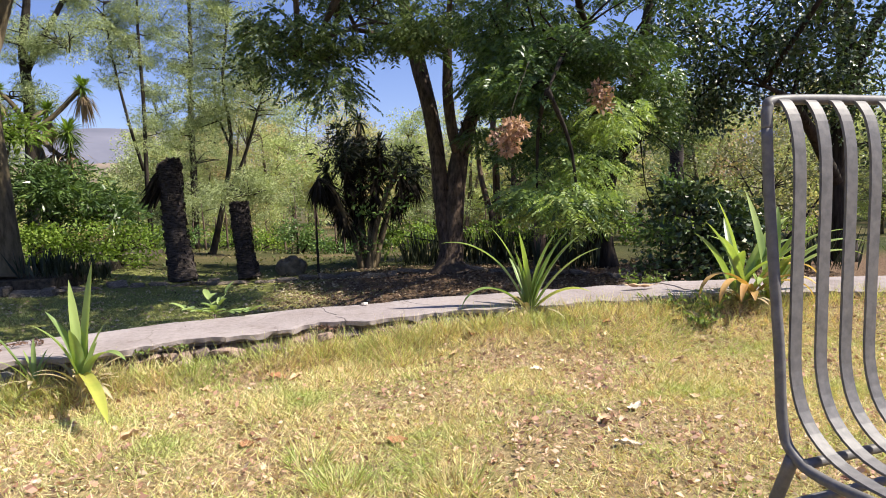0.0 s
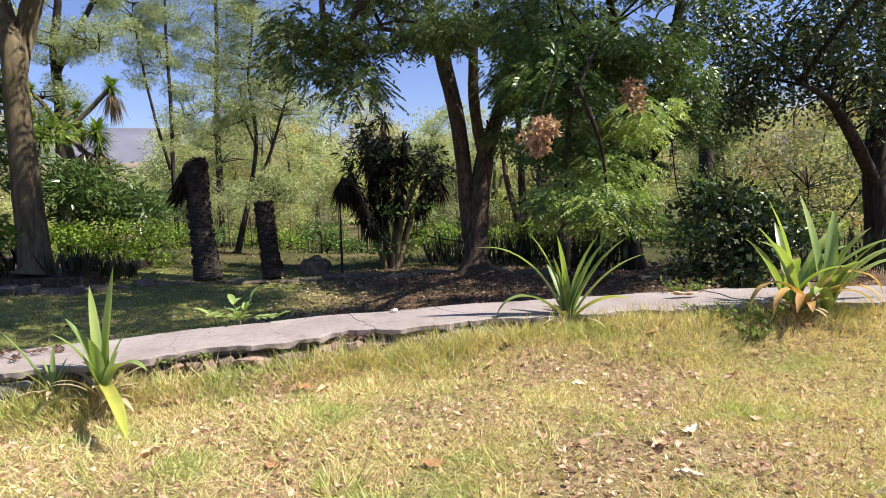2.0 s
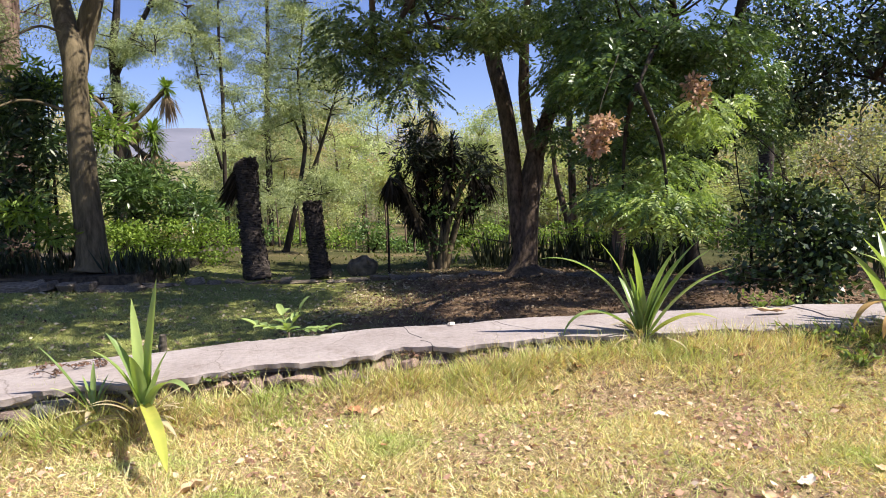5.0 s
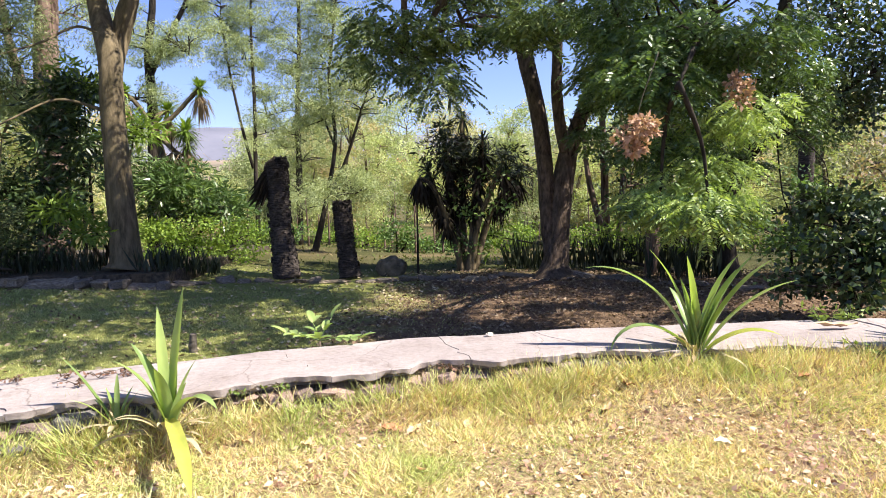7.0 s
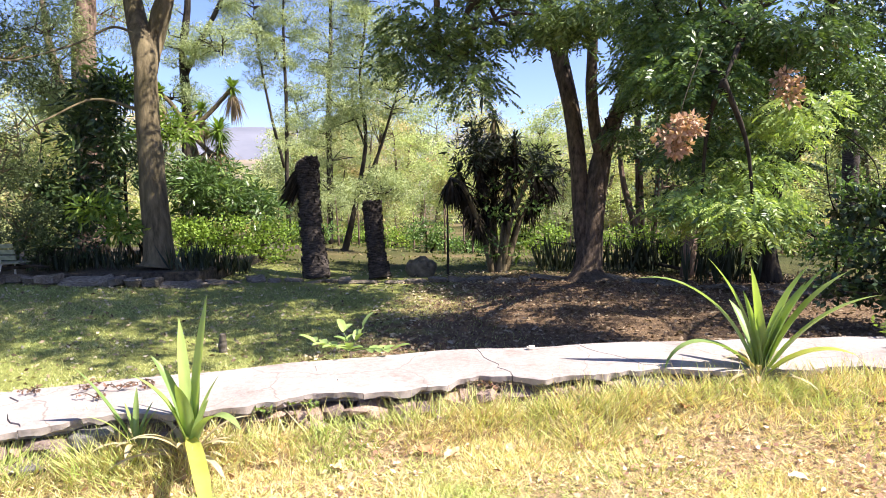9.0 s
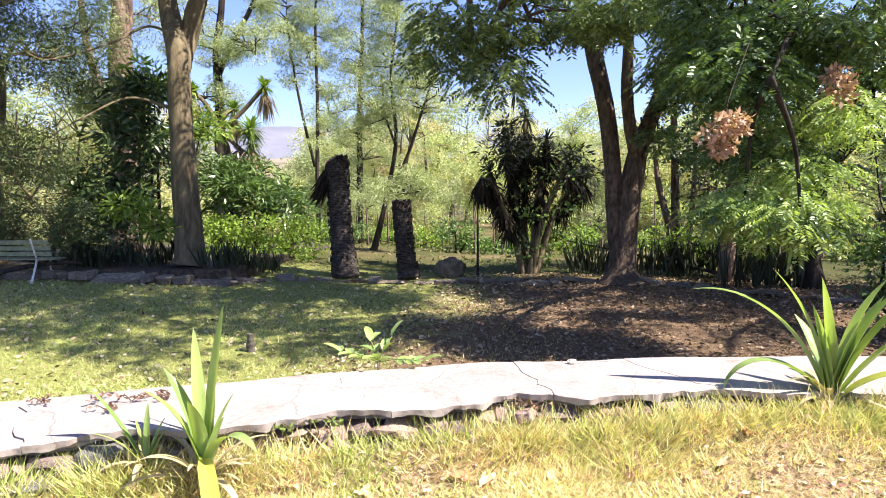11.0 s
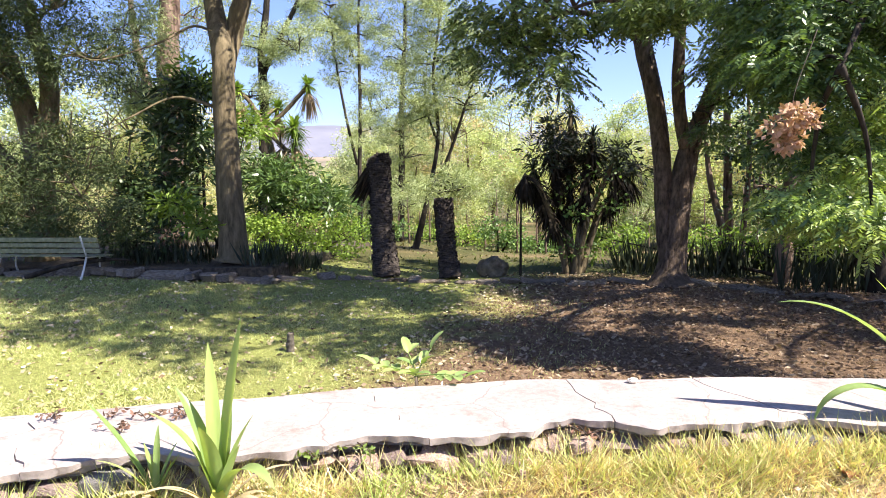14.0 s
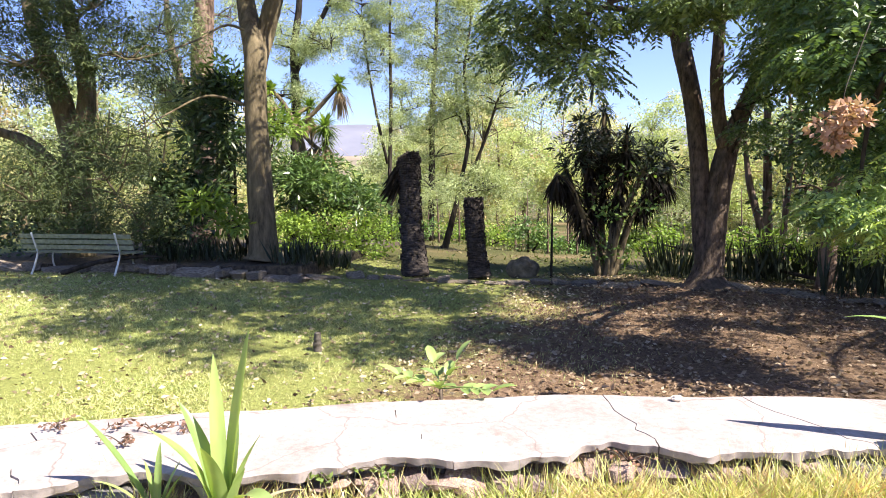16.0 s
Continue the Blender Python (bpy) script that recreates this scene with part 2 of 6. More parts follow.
M_BENCH_WOOD = plain_material("weathered_green_slats", (0.17, 0.18, 0.12), (0.3, 0.31, 0.22), 12, 0.8, 0.3)
M_BENCH_IRON = plain_material("white_painted_iron", (0.5, 0.49, 0.46), (0.72, 0.71, 0.68), 30, 0.6, 0.2)
M_ROCK = plain_material("field_rock", (0.05, 0.042, 0.03), (0.2, 0.165, 0.12), 5, 0.95, 0.9, dist=0.06)
M_WOOD_GREY = plain_material("weathered_wood", (0.07, 0.056, 0.042), (0.19, 0.16, 0.13), 18, 0.9, 0.6)
# the blue-grey is air haze painted onto the hills
M_HILL_HAZE = plain_material("far_hills_haze", (0.13, 0.135, 0.175), (0.19, 0.19, 0.235), 0.004, 1.0, 0.0)


# ---- geometry helpers ----
def mesh_of(name, verts, faces, mat, smooth=False):
    me = bpy.data.meshes.new(name)
    v = np.asarray(verts, dtype=np.float32).reshape(-1, 3)
    if isinstance(faces, np.ndarray):
        k = faces.shape[1]
        me.vertices.add(len(v))
        me.vertices.foreach_set("co", v.ravel())
        me.loops.add(faces.size)
        me.loops.foreach_set("vertex_index", faces.astype(np.int32).ravel())
        me.polygons.add(len(faces))
        me.polygons.foreach_set("loop_start", np.arange(0, faces.size, k, dtype=np.int32))
        me.update(calc_edges=True)
    else:
        me.from_pydata([tuple(map(float, p)) for p in v], [], faces)
    if smooth:
        me.polygons.foreach_set("use_smooth", np.ones(len(me.polygons), dtype=bool))
    me.materials.append(mat)
    return me


def part(name, me, parent=None, label=""):
    ob = new(name, me)
    ob.parent = parent
    if label:
        ob["label"] = label
    return ob


def thing(name, at, label, category, group="", kind=""):
    e = new(name)
    e.empty_display_size = 0.1
    e.location = at
    return tagged(e, label, category, group, kind)


def bm_mesh(name, bm, mat, smooth=False):
    me = bpy.data.meshes.new(name)
    bm.normal_update()
    bm.to_mesh(me)
    bm.free()
    me.materials.append(mat)
    if smooth:
        me.polygons.foreach_set("use_smooth", np.ones(len(me.polygons), dtype=bool))
    return me


def smooth_line(points, n):
    """A Catmull-Rom line of n points through the given ones."""
    p = np.asarray(points, dtype=float)
    if len(p) == 2:
        return p[0] + np.linspace(0, 1, n)[:, None] * (p[1] - p[0])
    q = np.vstack([2 * p[0] - p[1], p, 2 * p[-1] - p[-2]])
    u = np.linspace(0, len(p) - 1 - 1e-6, n)
    i = u.astype(int)
    f = (u - i)[:, None]
    a, b, c, d = q[i], q[i + 1], q[i + 2], q[i + 3]
    return 0.5 * (2 * b + (c - a) * f + (2 * a - 5 * b + 4 * c - d) * f ** 2 + (3 * b - a - 3 * c + d) * f ** 3)


def tube_data(points, radii, n=14, sides=9, wobble=0.0):
    line = smooth_line(points, n)
    rad = np.interp(np.linspace(0, 1, n), np.linspace(0, 1, len(radii)), radii)
    tan = np.gradient(line, axis=0)
    tan /= np.linalg.norm(tan, axis=1)[:, None] + 1e-9
    ref = np.where(np.abs(tan[:, 2:3]) > 0.9, np.array([[1.0, 0, 0]]), np.array([[0, 0, 1.0]]))
    ref = np.repeat(ref[:1], n, 0)
    u = np.cross(tan, ref)
    u /= np.linalg.norm(u, axis=1)[:, None] + 1e-9
    w = np.cross(tan, u)
    ang = np.linspace(0, 2 * np.pi, sides, endpoint=False)
    r = rad[:, None] * (1 + wobble * rng.normal(size=(n, sides)))
    v = line[:, None, :] + r[..., None] * (np.cos(ang)[None, :, None] * u[:, None] + np.sin(ang)[None, :, None] * w[:, None])
    v = v.reshape(-1, 3)
    i, j = np.meshgrid(np.arange(n - 1), np.arange(sides), indexing="ij")
    a = i * sides + j
    b = i * sides + (j + 1) % sides
    f = np.stack([a, b, b + sides, a + sides], -1).reshape(-1, 4)
    return v, f


def tube(name, points, radii, mat, parent=None, n=14, sides=9, wobble=0.0, label=""):
    v, f = tube_data(points, radii, n, sides, wobble)
    faces = f.tolist() + [list(range(sides - 1, -1, -1)), list(range(len(v) - sides, len(v)))]
    return part(name, mesh_of(name, v, faces, mat, True), parent, label)


def joined_tubes(name, lines, mat, parent, label="", sides=4, n=5):
    vs, fs, k = [], [], 0
    for pts, rad in lines:
        v, f = tube_data(pts, rad, n, sides)
        vs.append(v); fs.append(f + k); k += len(v)
    return part(name, mesh_of(name, np.vstack(vs), np.vstack(fs), mat, True), parent, label)


def unit(a):
    return a / (np.linalg.norm(a, axis=-1, keepdims=True) + 1e-9)


def blades(base, direction, length, width, fold=0.25, mid=0.45):
    """Pointed leaves, one folded four-cornered face each, as vertices and faces."""
    n = len(base)
    d = unit(direction)
    side = unit(np.cross(d, rng.normal(size=(n, 3))))
    nor = np.cross(side, d)
    length, width = np.broadcast_to(length, n)[:, None], np.broadcast_to(width, n)[:, None]
    m = base + d * length * mid
    v = np.stack([base, m + side * width * 0.5 + nor * width * fold, base + d * length, m - side * width * 0.5 + nor * width * fold], 1)
    return v.reshape(-1, 3), np.arange(4 * n).reshape(n, 4)


def ball(n):
    return unit(rng.normal(size=(n, 3))) * rng.random((n, 1)) ** (1 / 3)


def clump_centres(blobs):
    """Spots for leafy clumps in loose ellipsoids (centre, radii, clumps): more of them near the outside."""
    out = []
    for c, r, n in blobs:
        p = unit(rng.normal(size=(n, 3))) * (0.35 + 0.65 * rng.random((n, 1)) ** 0.6)
        out.append(np.asarray(c) + p * np.asarray(r))
    return np.vstack(out)


def crown_mesh(name, centres, mat, style, per=60, spread=0.35, size=0.12):
    n = len(centres)
    own = spread * (0.6 + 0.8 * rng.random((n, 1)))
    c = np.repeat(centres, per, 0)
    p = c + ball(len(c)) * np.repeat(own, per, 0) * np.array([1.3, 1.3, 0.5 if style == "pinnate" else 0.8])
    m = len(p)
    out = unit(p - c + rng.normal(size=(m, 3)) * 0.25 * spread)
    s = size * (0.7 + 0.6 * rng.random(m))
    if style == "pinnate":                       # feather-shaped leaves: leaflets in pairs along a drooping stalk
        pairs = 6
        d = unit(out * np.array([1, 1, 0.5]) + np.array([0, 0, -0.45]))
        side = unit(np.cross(d, rng.normal(size=(m, 3)) * 0.35 + np.array([0, 0, 1.0])))
        L = s[:, None] * 2.6
        bs, ds = [], []
        for k in range(pairs):
            f = (k + 1) / (pairs + 0.3)
            at = p + d * L * f + np.array([0, 0, -1.0]) * (L * f * f * 0.25)
            for sg in (-1, 1):
                bs.append(at)
                ds.append(unit(side * sg + d * 0.55 + np.array([0, 0, -0.35])))
        base, dr = np.vstack(bs), np.vstack(ds)
        ln = np.tile(s, pairs * 2) * 0.95
        v, f = blades(base, dr, ln, ln * 0.34, 0.12)
    elif style == "feather":                     # fine short strands
        d = unit(out * 0.5 + np.array([0, 0, -0.18]) + rng.normal(size=(m, 3)) * 0.55)
        v, f = blades(p, d, s * 1.15, s * 0.2, 0.1)
    elif style == "lance":                       # long narrow leaves, in rosettes
        d = unit(out + np.array([0, 0, -0.15]) + rng.normal(size=(m, 3)) * 0.3)
        v, f = blades(p, d, s * 1.8, s * 0.42, 0.2)
    else:                                        # broad leaves
        d = unit(out + rng.normal(size=(m, 3)) * 0.5 + np.array([0, 0, -0.2]))
        v, f = blades(p, d, s * 1.25, s * 0.7, 0.18)
    return mesh_of(name, v, f, mat)


def step(v):
    v = np.clip(v, 0, 1)
    return v * v * (3 - 2 * v)


def ground_z(x, y):
    """Height of the lower garden, which falls away and then climbs to far slopes."""
    x, y = np.asarray(x, float), np.asarray(y, float)
    z = -1.32 + 0.4 * step((-5 - x) / 8) + 0.02 * np.clip(y - 11, 0, 8)
    z = z + 0.06 * np.exp(-((x + 0.0) ** 2 + (y - 17.3) ** 2) / 0.9)          # mound at the tree's foot
    z = z - 1.5 * step((y - 20.5) / 24)
    r = np.hypot(x, y)
    return z + 0.075 * np.clip(r - 85, 0, 420)


FRONT = [(-9.0, 0.4), (-5.5, 1.65), (-3.0, 2.98), (-1.65, 3.8), (-1.28, 4.03), (-0.9, 4.27), (-0.6, 4.45), (-0.35, 4.58), (0.0, 4.71), (0.39, 4.84), (0.9, 4.98), (1.5, 5.09), (2.3, 5.15), (4.5, 5.05), (8.0, 4.6), (14.0, 3.4)]
FX = smooth_line(FRONT, 400)


def wall_front(x):
    return np.interp(x, FX[:, 0], FX[:, 1])


def lawn_z(x, y):
    d = wall_front(x) - y
    x, y = np.asarray(x, float), np.asarray(y, float)
    und = 0.012 * np.sin(3.1 * x + 1.3 * y) * np.sin(2.3 * y - 0.7 * x)
    foot = 0.085 + 0.07 * step((x + 0.3) / 1.2)            # the turf climbs to the cap towards the east
    return foot * (1 - step(d / (0.16 + 0.31 * step((x + 0.3) / 1.2)))) + und * step(d / 0.6) - 0.02 * step((d - 1.4) / 0.8)


# ---- the setting ----
def build_ground():
    g = np.concatenate([-np.geomspace(3200, 34, 30), np.linspace(-32, 32, 110), np.geomspace(34, 3200, 30)])
    h = np.concatenate([-np.geomspace(3200, 34, 14), np.linspace(-30, 46, 140), np.geomspace(48, 3200, 36)])
    xx, yy = np.meshgrid(g, h, indexing="ij")
    zz = ground_z(xx, yy)
    near = (np.abs(xx) < 33) & (yy < 47)
    bump = np.array([noise.noise((a * 0.6, b * 0.6, 3.0)) for a, b in zip(xx.ravel(), yy.ravel())]).reshape(xx.shape)
    zz = zz + bump * np.where(near, 0.05, np.clip(np.hypot(xx, yy) - 60, 0, 300) * 0.012)
    k = len(h)
    i, j = np.meshgrid(np.arange(len(g) - 1), np.arange(k - 1), indexing="ij")
    a = i * k + j
    f = np.stack([a, a + k, a + k + 1, a + 1], -1).reshape(-1, 4)
    ob = part("ground", mesh_of("ground", np.stack([xx, yy, zz], -1), f, M_GROUND, True))
    tagged(ob, "shaded lower garden ground of leaf-strewn earth and thin grass", "ground", kind="structure")


def build_lawn():
    xs = np.concatenate([np.linspace(-9, -3, 10)[:-1], np.linspace(-3, 4, 141), np.linspace(4, 14, 16)[1:]])
    ts = np.concatenate([np.linspace(0, 3.2, 90), np.linspace(3.2, 28, 20)[1:]])
    v = np.array([[(x, wall_front(x) + 0.06 - t, lawn_z(x, wall_front(x) + 0.06 - t)) for t in ts] for x in xs])
    k, n = len(ts), len(xs)
    i, j = np.meshgrid(np.arange(n - 1), np.arange(k - 1), indexing="ij")
    a = i * k + j
    f = np.stack([a, a + 1, a + k + 1, a + k], -1).reshape(-1, 4)
    ob = part("lawn", mesh_of("lawn", v, f, M_LAWN, True))
    tagged(ob, "sunlit upper lawn, dry yellow-green turf over bare soil", "lawn", kind="structure")


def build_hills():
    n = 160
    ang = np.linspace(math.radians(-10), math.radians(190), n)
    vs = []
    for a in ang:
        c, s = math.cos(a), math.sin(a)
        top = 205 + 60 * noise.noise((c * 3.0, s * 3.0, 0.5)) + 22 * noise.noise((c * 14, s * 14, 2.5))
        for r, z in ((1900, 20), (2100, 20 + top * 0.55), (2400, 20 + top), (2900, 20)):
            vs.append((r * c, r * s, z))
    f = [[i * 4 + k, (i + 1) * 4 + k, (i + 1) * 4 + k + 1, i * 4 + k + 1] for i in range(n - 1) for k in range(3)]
    ob = part("backdrop", mesh_of("hills", vs, f, M_HILL_HAZE, True))
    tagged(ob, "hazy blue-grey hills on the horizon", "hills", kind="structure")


build_ground()
build_lawn()
build_hills()


# low retaining wall between the lawns: rubble below, cracked concrete slabs on top
wall = thing("wall_retaining", (0.2, 5.3, -1.3), "low rubble retaining wall with a cracked concrete cap", "wall", kind="structure")


def offset_point(u, out):
    """A point along the wall's front line (u in metres of x), moved out by that much across the wall."""
    y = float(wall_front(u))
    s = (float(wall_front(u + 0.05)) - float(wall_front(u - 0.05))) / 0.1
    k = 1 / math.hypot(1, s)
    return (u - s * k * out, y + k * out)


def build_wall_core():
    us = np.linspace(-8.8, 13.5, 240)
    vs = []
    for u in us:
        jag = 0.02 * noise.noise((u * 6, 0, 0))
        for out, z in ((0.11 + jag, -0.12), (0.11 + jag, 0.148), (0.44, 0.148), (0.47, -1.6)):
            x, y = offset_point(u, out)
            vs.append((x - wall.location.x, y - wall.location.y, z - wall.location.z))
    f = [[i * 4 + k, (i + 1) * 4 + k, (i + 1) * 4 + k + 1, i * 4 + k + 1] for i in range(len(us) - 1) for k in range(3)]
    part("core", mesh_of("core", vs, f, M_MORTAR), wall, "dark mortar and rubble body")


build_wall_core()
# joints in the cap: where the front end of each crack lies, and how it slants
CRACKS = [-8.7, -6.4, -4.6, -3.3, -2.45, -1.62, -0.72, -0.2, 0.36, 0.98, 1.75, 2.6, 3.8, 5.4, 7.5, 9.9, 13.4]
SLANT = [0, 0.05, -0.05, 0.04, -0.06, -0.12, -0.13, -0.06, -0.2, 0.05, -0.08, 0.03, 0, 0.05, -0.05, 0.02, 0]


def crack_at(i, f):
    return CRACKS[i] + SLANT[i] * f + 0.035 * noise.noise((i * 7.3, f * 4.5, 1.0)) + 0.018 * noise.noise((i * 3.1, f * 15, 5.0))


# places where the lip of the cap has broken away: position, half-width, depth
NOTCHES = [(-1.42, 0.13, 0.06), (-0.84, 0.1, 0.035), (-0.3, 0.13, 0.085), (0.05, 0.1, 0.03), (0.3, 0.16, 0.055), (1.05, 0.14, 0.05), (1.9, 0.2, 0.06), (-2.3, 0.2, 0.06)]


def lip(u):
    """How far the broken front edge of the cap stands back from the wall's line."""
    j = 0.045 * noise.noise((u * 3.7, 9.0, 0)) + 0.034 * noise.noise((u * 9, 2.0, 0)) + 0.016 * noise.noise((u * 24, 6.0, 0)) + 0.003 * noise.noise((u * 45, 1.0, 0))
    for c, w, d in NOTCHES:
        j += d * math.exp(-((u - c) / w) ** 4)
    return j


def build_slab(i):
    """One slab of the cap between two wandering cracks, its front lip worn round and broken unevenly."""
    rows = 12
    gap = 0.0011
    cols = max(6, int((CRACKS[i + 1] - CRACKS[i]) / 0.011))
    grid = []
    for r in range(rows):
        f = max(0, r - 3) / (rows - 4)
        a, b = crack_at(i, f) + gap, crack_at(i + 1, f) - gap
        line = []
        for c in range(cols + 1):
            u = a + (b - a) * c / cols
            depth = 0.5 + 0.06 * float(step((u - 0.3) / 1.2)) + 0.008 * noise.noise((u * 4, 31.0, 0))
            fr = f ** 1.4
            jag = lip(u)
            back = (0.004, 0.0, 0.008, 0.03)[min(r, 3)]
            out = jag * (1 - fr) ** 3 + (depth - back) * fr + back
            x, y = offset_point(u, out)
            z = 0.195 + 0.007 * noise.noise((x * 2.3, y * 2.3, 0)) + 0.002 * noise.noise((x * 11, y * 11, 4.0)) + 0.003 * math.sin(i * 2.7)
            fall = (0.024, 0.0035, 0.0008, 0.0)[min(r, 3)]
            z -= fall * (1 + 0.7 * noise.noise((u * 11, 3, 3)) + 0.5 * noise.noise((u * 31, 5, 3)))
            line.append((x, y, z))
        grid.append(line)
    v = [p for l2 in grid for p in l2]
    n, w = len(v), cols + 1
    v += [(x, y + (0.02, 0.035, 0.045, 0.05)[min(k // w, 3)] * (k < 4 * w), z - 0.003 if k < w else min(z, 0.168) - 0.004 - 0.016 * (k >= 4 * w)) for k, (x, y, z) in enumerate(v)]
    faces = []
    for r in range(rows - 1):
        for c in range(cols):
            a = r * w + c
            faces.append([a, a + 1, a + w + 1, a + w])
            faces.append([n + a, n + a + w, n + a + w + 1, n + a + 1])
    rim = [c for c in range(cols)] + [cols + r * w for r in range(rows - 1)]
    rim += [(rows - 1) * w + c for c in range(cols, 0, -1)] + [r * w for r in range(rows - 1, 0, -1)]
    for a, b in zip(rim, rim[1:] + rim[:1]):
        faces.append([a, n + a, n + b, b])
    o = wall.location
    me = mesh_of("slab", [(x - o.x, y - o.y, z - o.z) for x, y, z in v], faces, M_CONCRETE)
    soft = np.zeros(len(faces), dtype=bool)      # the top is worn smooth, the broken sides stay rough
    soft[0:2 * cols * (rows - 1):2] = True
    me.polygons.foreach_set("use_smooth", soft)
    for e in me.edges:                           # the broken arris stays crisp
        p, q = e.vertices
        e.use_edge_sharp = w <= p < 2 * w and w <= q < 2 * w
    part("slab", me, wall)


for i in range(len(CRACKS) - 1):
    build_slab(i)


# ---- trees and shrubs ----
def tree(name, base, label, category, stems, blobs, leaf, style, bark, per=60, spread=0.4, size=0.12, twig=0.012, group="", crown_label="", boughs=True):
    """A tree: tapered stems (points, radii), a crown of many leaves in clumps, and a twig from the stems to each clump."""
    t = thing(name, base, label, category, group)
    o = np.asarray(base, float)
    first, joints = True, []
    for pts, rad in stems:
        q = np.asarray(pts, float) - o
        tube("trunk" if first else "limb", q, rad, bark, t, n=26 if first else 18, sides=12, wobble=0.035)
        joints.append(smooth_line(q, 24)[8:])
        first = False
    joints = np.vstack(joints)
    if blobs and boughs:
        grown = [joints]
        for cen, rad, k in blobs:
            e = np.asarray(cen, float) - o
            d = np.linalg.norm(joints - e, axis=1) + 1.5 * np.maximum(0, joints[:, 2] - e[2])
            j = joints[int(np.argmin(d))]
            L = np.linalg.norm(e - j)
            out = unit(e - j) * np.asarray(rad) * 0.7
            q = [j, j + (e - j) * 0.5 + np.array([0, 0, 0.12 * L]) + rng.normal(size=3) * 0.06 * L, e, e + out + np.array([0, 0, -0.15]) * max(rad)]
            tube("limb", q, [min(0.06, 0.018 + 0.012 * L), min(0.04, 0.014 + 0.007 * L), 0.016, 0.006], bark, t, n=14, sides=7, wobble=0.03)
            grown.append(smooth_line(q, 14)[5:])
        joints = np.vstack(grown)
    if blobs:
        c = clump_centres(blobs) - o
        part("crown", crown_mesh("crown", c, leaf, style, per, spread, size), t, crown_label)
        lines = []
        for p in c:
            d = np.linalg.norm(joints - p, axis=1) + 1.2 * np.maximum(0, joints[:, 2] - p[2])
            j = joints[int(np.argmin(d))]
            m = (j + p) / 2 + rng.normal(size=3) * 0.12 * np.linalg.norm(p - j) + np.array([0, 0, 0.12]) * np.linalg.norm(p - j)
            lines.append(([j, m, p], [twig * 2.2, twig * 1.3, twig * 0.5]))
        joined_tubes("twigwork", lines, bark, t)["kind"] = "stuff"
    return t


def rosette(name, at, n, length, width, mat, parent, up=0.3, label="", droop=0.5):
    """A head of sword-shaped leaves round one point, two joints each."""
    d = unit(rng.normal(size=(n, 3)) + np.array([0, 0, up]))
    b = np.repeat(np.asarray(at, float)[None], n, 0)
    L = length * (0.7 + 0.5 * rng.random(n))
    side = unit(np.cross(d, np.array([0, 0, 1.0]) + rng.normal(size=(n, 3)) * 0.1))
    m = b + d * L[:, None] * 0.55
    e = b + d * L[:, None] - np.array([0, 0, 1.0]) * (droop * L * 0.35)[:, None]
    w = side * width / 2
    v = np.stack([b - w * 0.6, b + w * 0.6, m + w, m - w, e], 1).reshape(-1, 3)
    k = np.arange(n)[:, None] * 5
    f = np.vstack([k + np.array([[0, 1, 2, 3]]), ])
    tri = k + np.array([[3, 2, 4, 4]])
    faces = [list(r) for r in f.tolist()] + [[r[0], r[1], r[2]] for r in tri.tolist()]
    return part(name, mesh_of(name, v, faces, mat), parent, label)


# big forked tree on the raised bed
TREE_A = (-9.99, 15.29, -0.70)
tree("forked_tree", TREE_A, "tall smooth-barked tree forking above head height beside the low stone edge", "tree",
     [([TREE_A, (-9.99, 15.33, -0.39), (-10.11, 15.42, 1.10), (-10.25, 15.53, 2.85), (-10.32, 15.63, 4.27), (-10.94, 16.18, 5.47), (-11.42, 16.46, 7.14), (-12.26, 17.13, 9.95)], [0.48, 0.34, 0.3, 0.27, 0.26, 0.24, 0.17, 0.05]),
      ([(-10.25, 15.61, 3.80), (-10.42, 16.11, 4.72), (-10.17, 16.18, 5.52), (-9.79, 16.35, 6.86), (-8.87, 16.27, 8.87)], [0.2, 0.23, 0.22, 0.16, 0.05]),
      ([(-10.40, 15.64, 4.75), (-11.14, 15.62, 5.02), (-11.44, 14.79, 4.47), (-12.15, 13.79, 3.95), (-12.27, 13.31, 3.99)], [0.04, 0.03, 0.022, 0.018, 0.008]),
      ([(-10.33, 15.51, 2.99), (-11.40, 15.24, 3.29), (-11.88, 14.45, 2.82), (-12.18, 13.73, 2.31)], [0.045, 0.03, 0.02, 0.008])],
     # the last four blobs are unseen canopy, added to shade lawn and trunk
     [((-10.81, 16.03, 9.15), (3.2, 3.0, 1.6), 42), ((-7.66, 16.29, 9.49), (2.4, 2.4, 1.2), 12), ((-13.26, 14.40, 8.50), (2.6, 2.4, 1.4), 30), ((-5.6, 13.4, 7.6), (2.4, 1.8, 0.8), 23), ((-2.4, 12.4, 8.2), (2.0, 1.6, 0.8), 15), ((-6.2, 11.4, 7.8), (2.0, 1.4, 0.8), 15), ((-3.6, 14.9, 7.9), (2.2, 1.2, 0.8), 17)],
     M_LEAF_FERNY, "pinnate", M_BARK_GREY, per=42, spread=0.6, size=0.17)

